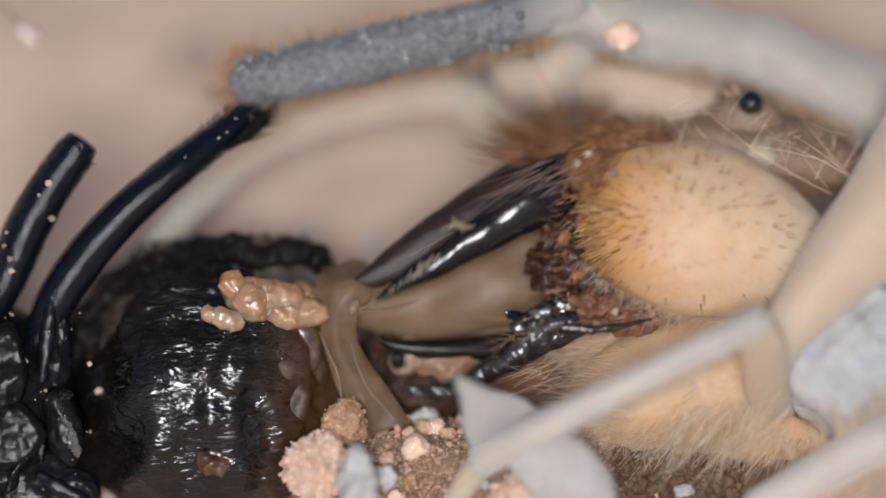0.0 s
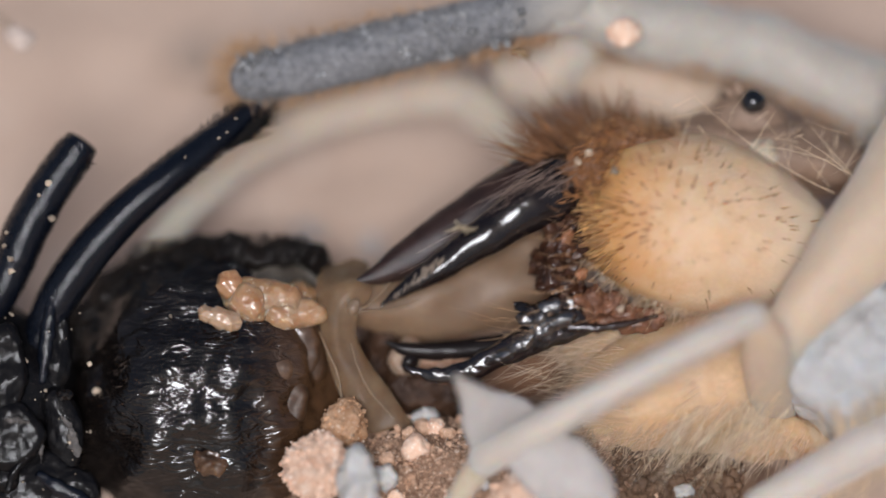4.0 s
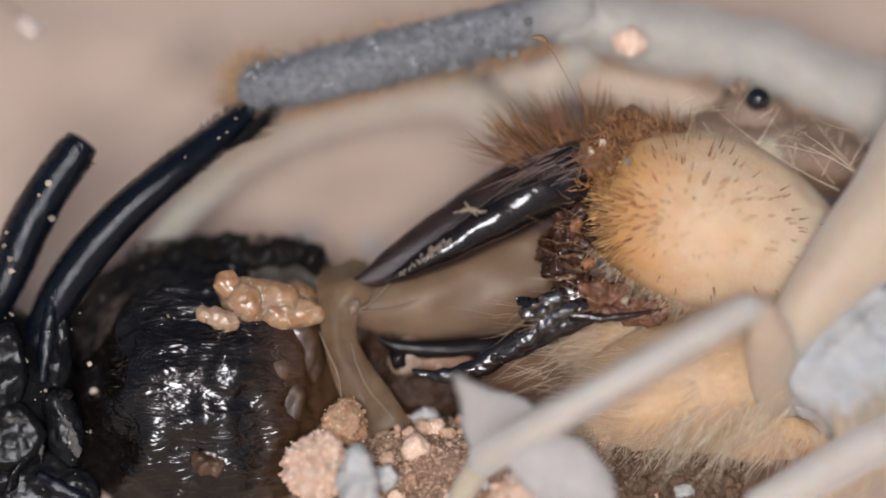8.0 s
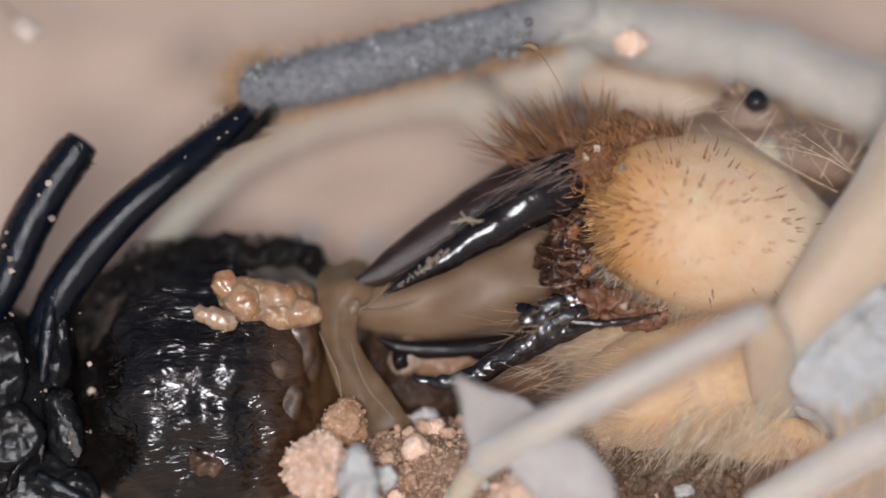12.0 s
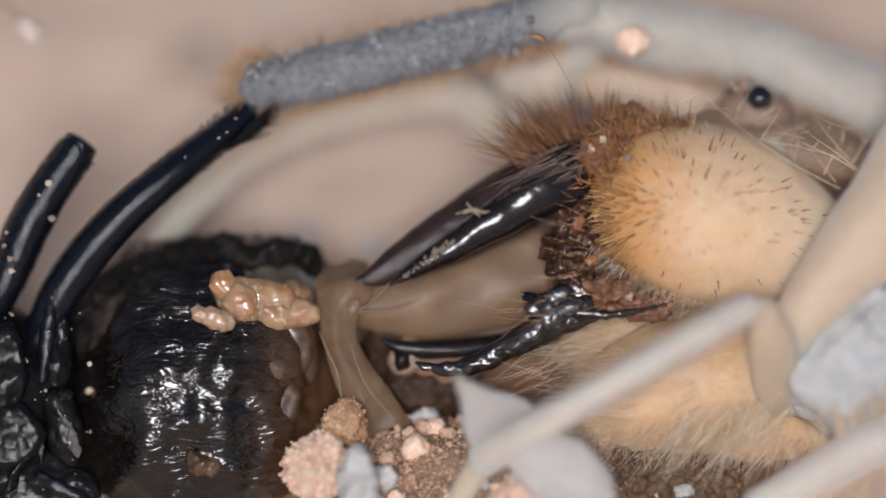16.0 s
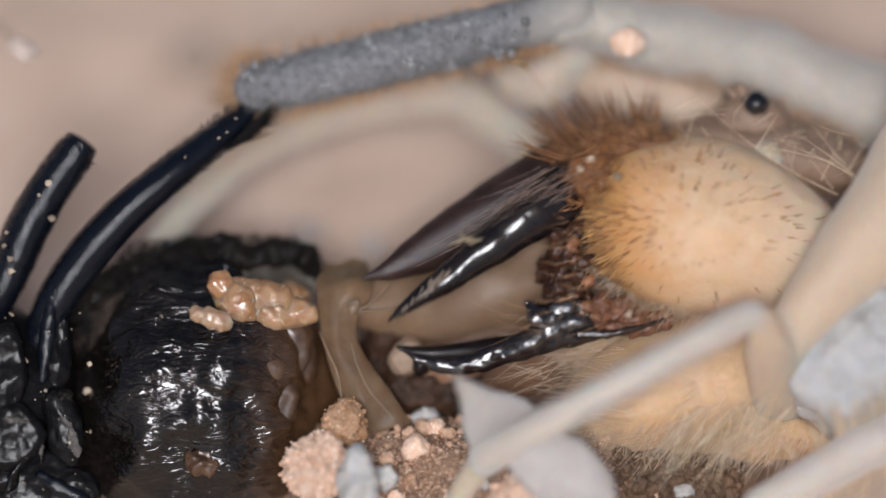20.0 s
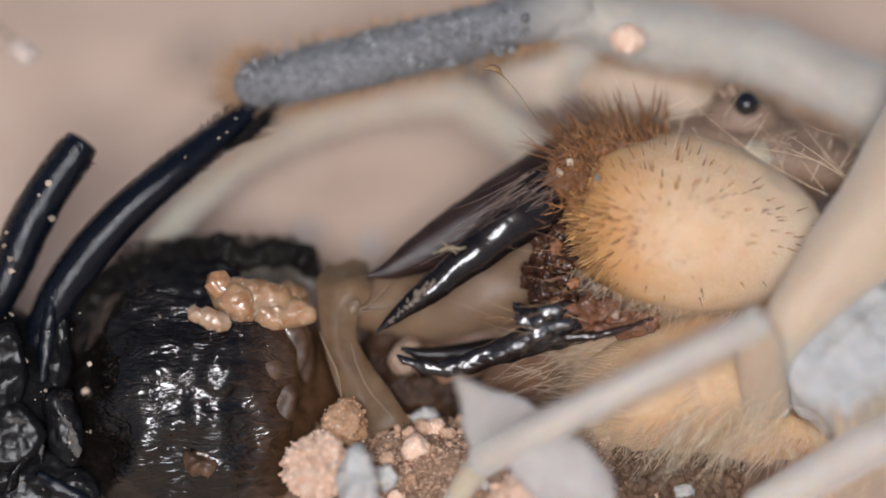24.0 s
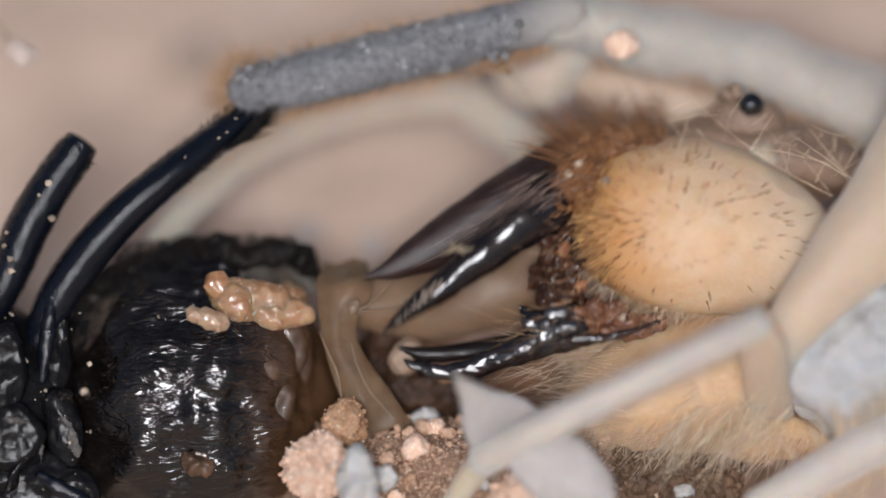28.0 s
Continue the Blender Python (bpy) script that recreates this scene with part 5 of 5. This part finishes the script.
        (15.2, 39.5, -11, -3, 0.9), (15.3, 17.2, 4.1, 1.6, 0.35), (15.4, 4.1, 4.6, 1.5, 0.4), (15.5, 45.8, -5.8, -1, 0.65),
        (15.6, 62.3, -22.9, -6.6, 1), (15.7, 21.8, 1.6, 0.8, 0.5), (15.8, 3.6, 6.1, 2, 0.35), (15.9, 29.2, -5.9, -1.5, 0.7),
        (16, 50.4, -30.4, -4.3, 0.9), (16.1, 16.9, 6.5, 2.4, 0.4), (16.2, 6.9, 5.9, 2, 0.35), (16.3, 24.9, -8.1, -2.3, 0.75),
        (16.4, 43.3, -13.6, -3.8, 0.9), (16.5, 9.1, 8, 2.8, 0.35), (16.6, 4.2, 3.2, 1.1, 0.35), (16.7, 30.1, -8.3, -2.3, 0.8),
        (16.8, 40, -13.4, -3.8, 0.9), (16.9, 3.1, 9.4, 3.1, 0.4), (17, 12.1, 8, 1.6, 0.4), (17.1, 35.7, -10.9, -3.1, 0.8),
        (17.2, 39.5, -11, -3, 0.9), (17.3, 16.5, 7.5, 2.7, 0.35), (17.4, 17.4, 4.1, 1.6, 0.4), (17.5, 45.8, -11.9, -2.2, 0.8),
        (17.6, 38.5, -8.6, -2.2, 0.8), (17.7, 13.6, 5.7, 2, 0.35), (17.8, 3.6, 6.1, 2, 0.35), (17.9, 4.7, -6.3, -2.1, 0.75),
        (18, -6.3, 4.8, 1.5, 0.3), (18.1, -14, 6.8, 1.9, 0.15), (18.2, -4.4, 4.9, 1.5, 0), (18.3, 2.8, 2.3, 0.8, 0), (18.4, 12.4, -6.6, -2.1, 0.6),
        (18.5, 13.7, -18.1, -3.7, 1), (18.6, 3.1, 2.3, 0.7, 0.8), (18.7, 14.2, -8.6, -2.7, 0.9), (18.8, 38.9, -22.9, -7, 0.95),
        (18.9, 34.2, -6.1, -1.5, 0.7), (19, 7.5, 10.9, 1.9, 0.4), (19.1, 23, -3.2, -0.7, 0.55), (19.2, 57.6, -18.9, -5.3, 0.9),
        (19.3, 27.5, -1.1, 0.1, 0.55), (19.4, 14.3, 4.2, 1.6, 0.45), (19.5, 25.9, 3.4, -0.6, 0.5), (19.6, 47.8, -13.8, -3.8, 0.8),
        (19.7, 55.8, -23.6, -6.9, 1), (19.8, 30.2, 5, 2.1, 0.35), (19.9, 8.6, 5.9, 2, 0.35), (20, 41.1, 0.2, -0.1, 0.45),
        (20.1, 55.1, -21.2, -6.1, 0.95), (20.2, 46.8, -8.9, -2.2, 0.8), (20.3, 13.2, 6.6, 2.4, 0.3), (20.4, 25.6, 3.8, 1.6, 0.35),
        (20.5, 53.5, -10.4, -2.2, 0.7), (20.6, 36.1, -10.9, -3.1, 0.9), (20.7, 13.4, 5.7, 2.1, 0.3), (20.8, 25.9, 2.3, 1.2, 0.35),
        (20.9, 42.6, -11.2, -3, 0.85), (21, 33.5, -11.9, -2.6, 0.85), (21.1, 9.6, 7.7, 2.6, 0.3), (21.2, 10.6, 4.4, 1.6, 0.35),
        (21.3, 46.6, -8.9, -2.2, 0.75), (21.4, 46.3, -6.5, -1.4, 0.8), (21.5, 1.4, 8, 3.3, 0.35), (21.6, 5.5, 6.5, 2.1, 0.33),
        (21.7, 32.7, -9.7, -2.7, 0.77), (21.8, 42.4, -15.4, -4.5, 0.92), (21.9, 16.2, 0.1, 0.2, 0.5), (22, 3.9, 7.4, 2.4, 0.31),
        (22.1, 28.9, -7.4, -2, 0.71), (22.2, 43.7, -16.2, -4.7, 0.94), (22.3, 20.2, -2.2, -0.5, 0.57), (22.4, 3, 7.9, 2.6, 0.29),
        (22.5, 24.9, -5, -1.3, 0.64), (22.6, 44.1, -16.4, -4.8, 0.95), (22.7, 24.2, -4.6, -1.2, 0.63), (22.8, 3, 8, 2.6, 0.29),
        (22.9, 20.8, -2.6, -0.6, 0.58), (23, 43.8, -16.2, -4.7, 0.94), (23.1, 28.3, -7, -1.9, 0.7), (23.2, 3.7, 7.5, 2.5, 0.3),
        (23.3, 16.8, -0.2, 0.1, 0.51), (23.4, 42.7, -15.6, -4.5, 0.93), (23.5, 29.2, -8.1, -0.6, 0.6), (23.6, 6.5, 7.9, 2.6, 0.35),
        (23.7, 26.8, -1, 0.1, 0.4), (23.8, 53.6, -16.4, -4.5, 0.85), (23.9, 33.7, -6.1, -1.5, 0.6), (24, 12.3, 1, 2.7, 0.35),
        (24.1, 14.8, 0.9, 0.5, 0.4), (24.2, 47.4, -12.8, -3.5, 0.75), (24.3, 39.7, -13.4, -3.8, 0.85), (24.4, 16.9, 5.5, 2.1, 0.35),
        (24.5, 23, 7.2, 1, 0.35), (24.6, 41.6, -8.7, -2.2, 0.75), (24.7, 35.6, -9.4, -2.6, 0.85), (24.8, 16.7, 6.5, 2.4, 0.35),
        (24.9, 13.9, 4.2, 1.6, 0.35), (25, 42.9, -6.6, -1.5, 0.65), (25.1, 48.6, -16.1, -4.6, 0.85), (25.2, 16.9, 5.5, 2.1, 0.35),
        (25.3, 3.9, 4.6, 1.5, 0.35), (25.4, 34.5, -8.5, -2.3, 0.65), (25.5, 49.1, -17.3, -5.5, 0.9), (25.6, 20.1, 6.4, 2.4, 0.35),
        (25.7, 3.8, 6.1, 2, 0.4), (25.8, 29.7, -7.3, -2, 0.75), (25.9, 50.1, -22.4, -6.6, 0.9), (26, 24.6, 7.2, 1.3, 0.4),
        (26.1, 6.5, 6.9, 2.3, 0.3), (26.2, 19.7, -2.2, -0.5, 0.6), (26.3, 51.2, -19.6, -5.7, 0.9), (26.4, 18.9, -0.7, 0, 0.5),
        (26.5, 0.1, 5.6, 3, 0.4), (26.6, 22.8, -2.3, -0.4, 0.55), (26.7, 26.4, -13.8, -4.2, 0.8), (26.8, 6.4, 9.3, 3.1, 0.4),
        (26.9, 0.1, 8.1, 2.6, 0.4), (27, 4.7, -3.5, -0.9, 0.65), (27.1, 21.4, -7.9, -2.3, 0.7), (27.2, -11.2, 11.4, 3.5, 0.25),
        (27.3, -17.9, 8.8, 2.5, 0.1), (27.4, -9.1, 3.7, 1, 0), (27.5, 0.1, 4.1, 0, 0), (27.6, -8.2, 2.8, 0.7, 0.5), (27.7, -2.8, 0.2, -0.1, 0.85),
        (27.8, 31.4, -13.1, -3.9, 0.85), (27.9, 40, -13.4, -3.8, 0.9), (28, 26.1, 5.6, 2, 0.4),
    ]
    palp_rows = [
        (0, -17, 23), (0.5, -28, 17), (1, -8, 6), (1.5, -3, 14), (2, 2, 11), (2.5, 8, 14), (3, 0, 0), (3.5, -15, 5), (5.5, -9, 46), (6, -2, 32),
        (6.5, -14, 24), (7, -15, 26), (7.5, -26, 49), (8, -3, 34), (8.5, -5, 20), (9, -14, 32), (9.5, -23, 40), (10, -3, 37), (10.5, -11, 28),
        (11, -8, 12), (11.5, -6, 34), (12, -2, 35), (12.5, 6, 20), (14.5, -11, 22), (15, -8, 27), (15.5, -2, 39), (16, 1, 31), (16.5, -3, 13),
        (17, 12, 22), (17.5, -10, 39), (18, 4, 8), (18.5, -22, 31), (19, -29, 31), (19.5, -3, 30), (20, -8, 34), (20.5, -14, 45), (21, 33, 11),
        (21.5, 43, -7), (23.5, -10, 37), (24, -8, 28), (24.5, 10, 23), (25, 2, 37), (25.5, 2, 24), (26, -4, 29), (26.5, 4, 15), (27, 4, 14),
        (27.5, 2, 6), (28, -19, 38),
    ]
    shank_rows = [
        (0, -9, -9), (0.5, -16, -22), (1, -7, -7), (1.5, -3, 8), (2, -3, 19), (2.5, 0, 13), (3, -7, 0), (3.5, -9, 4), (5.5, -4, 17), (6, -2, 18),
        (6.5, -4, 0), (7, -4, 11), (7.5, -8, 2), (8, -1, 20), (8.5, -2, 11), (9, 2, 9), (9.5, -7, -2), (10, -4, 8), (10.5, -5, -11), (11, -4, -17),
        (11.5, 1, -6), (12, 1, -5), (12.5, 1, -9), (14.5, -2, -8), (15, -2, 0), (15.5, 7, 15), (16, 9, 17), (16.5, 1, -8), (17, 6, 3), (17.5, 6, 6),
        (18, 6, 3), (18.5, 4, 9), (19, -4, -20), (19.5, 9, 0), (20, 10, 3), (20.5, 10, 3), (21, 15, 6), (21.5, 18, -3), (23.5, -2, -14),
        (24, -2, -15), (24.5, 6, -3), (25, 6, 3), (25.5, 6, 0), (26, 3, -14), (26.5, 0, -11), (27, 9, 3), (27.5, 6, 9), (28, -4, -15),
    ]
    grain_rows = [
        (0, 2, 0), (0.5, -4, 9), (1, 2, -3), (1.5, 3, -5), (2, 6, -20), (2.5, -4, -6), (3, -8, -16), (3.5, -12, -6), (5.5, -17, 25), (6, -2, -10),
        (6.5, -25, 16), (7, -22, 15), (7.5, -20, 27), (8, 3, -13), (8.5, -20, -13), (9, -19, 8), (9.5, -11, 15), (10, 7, -8), (10.5, -10, 7),
        (11, -11, -1), (11.5, -11, 10), (12, -2, -8), (12.5, 1, -16), (14.5, -8, 15), (15, -8, 12), (15.5, -3, 10), (16, 4, -8), (16.5, -11, 10),
        (17, -5, 10), (17.5, -2, 15), (18, -12, -7), (18.5, -16, 13), (19, -16, 34), (19.5, 1, 15), (20, -10, 28), (20.5, -3, 22), (21, -2, 7),
        (21.5, -6, 16), (23.5, -5, 27), (24, -8, 32), (24.5, 4, 16), (25, 0, 27), (25.5, 7, 8), (26, -2, 18), (26.5, 1, 12), (27, -5, 2),
        (27.5, -6, 1), (28, -12, 34),
    ]

    def plan_shift(ob, dx, dy, turn=0.0, dd=0.0, yaw=0.0):
        home = ORIGIN[ob.name] - ORIGIN[ob.parent.name] if ob.parent else ORIGIN[ob.name]
        return Matrix.Translation(home + Vector((dx * U, -dy * U, dd * U))) @ pose(0, 0, 0, 0, yaw, turn)

    walk(chelicera_a, [(t, plan_shift(chelicera_a, dx, dy, turn)) for t, dx, dy, turn, o in chew])
    walk(finger_a, [(t, plan_shift(finger_a, 0, 0, 27 * o + 2 * o * o - 1, 0.0, -8 * max(0.0, o - 0.35) / 0.65)) for t, dx, dy, turn, o in chew])
    # the far jaw saws against the near one, and bites forward with it when both close
    bites = (3.25, 8.75, 18.25, 27.45)
    far = []
    for t, dx, dy, turn, o in chew:
        near = min(1.0, (min(abs(t - q) for q in bites) / 0.5) ** 1.2)
        wide = 1.0 if t == 9 else 0.0
        far.append((t, (17 + (1 - o) * 60) * near + 38 * wide, (13 * o - 12 * (1 - o)) * near - 42 * wide, o, (1 - o) * near + 0.6 * wide))
    walk(chelicera_b, [(t, plan_shift(chelicera_b, dx, dy)) for t, dx, dy, o, back in far])
    walk(finger_b, [(t, plan_shift(finger_b, 0, 0, 10 - 10 * o)) for t, dx, dy, o, back in far])
    # its hairy shoulder is drawn in behind the near jaw as it slides back
    for ob in (crest_b, shoulder_b):
        walk(ob, [(t, plan_shift(ob, 95 * back, 30 * back)) for t, dx, dy, o, back in far])
    # head and thigh rock with the near jaw
    walk(head, [(t, plan_shift(head, 0.6 * dx - 12, 0.35 * dy)) for t, dx, dy, turn, o in chew])
    walk(thigh, [(t, plan_shift(thigh, 0.55 * dx - 14, 0.4 * dy)) for t, dx, dy, turn, o in chew])
    walk(palp, [(t, plan_shift(palp, dx + 14, dy - 22, 0.0, -40)) for t, dx, dy in palp_rows])
    # the thin leg turns about its planted foot
    arm = Vector((1330 - 858, 563 - 812))
    walk(shank, [(t, plan_shift(shank, 0, 0, -math.degrees(arm.angle_signed(arm + Vector((dx, dy)), 0)) * 1.0)) for t, dx, dy in shank_rows])
    # the abdomen is dragged slowly sideways
    walk(belly, [(0, plan_shift(belly, 6, 0)), (5, plan_shift(belly, 0.5, 0)), (10, plan_shift(belly, -5, 0)), (16, plan_shift(belly, -10.5, 0)), (22, plan_shift(belly, -16, 0.5)), (28, plan_shift(belly, -20, 1))])
    base = grain.matrix_basis.copy()
    walk(grain, [(t, base @ Matrix.Translation((dx * U, -dy * U, 0))) for t, dx, dy in grain_rows])


motions()
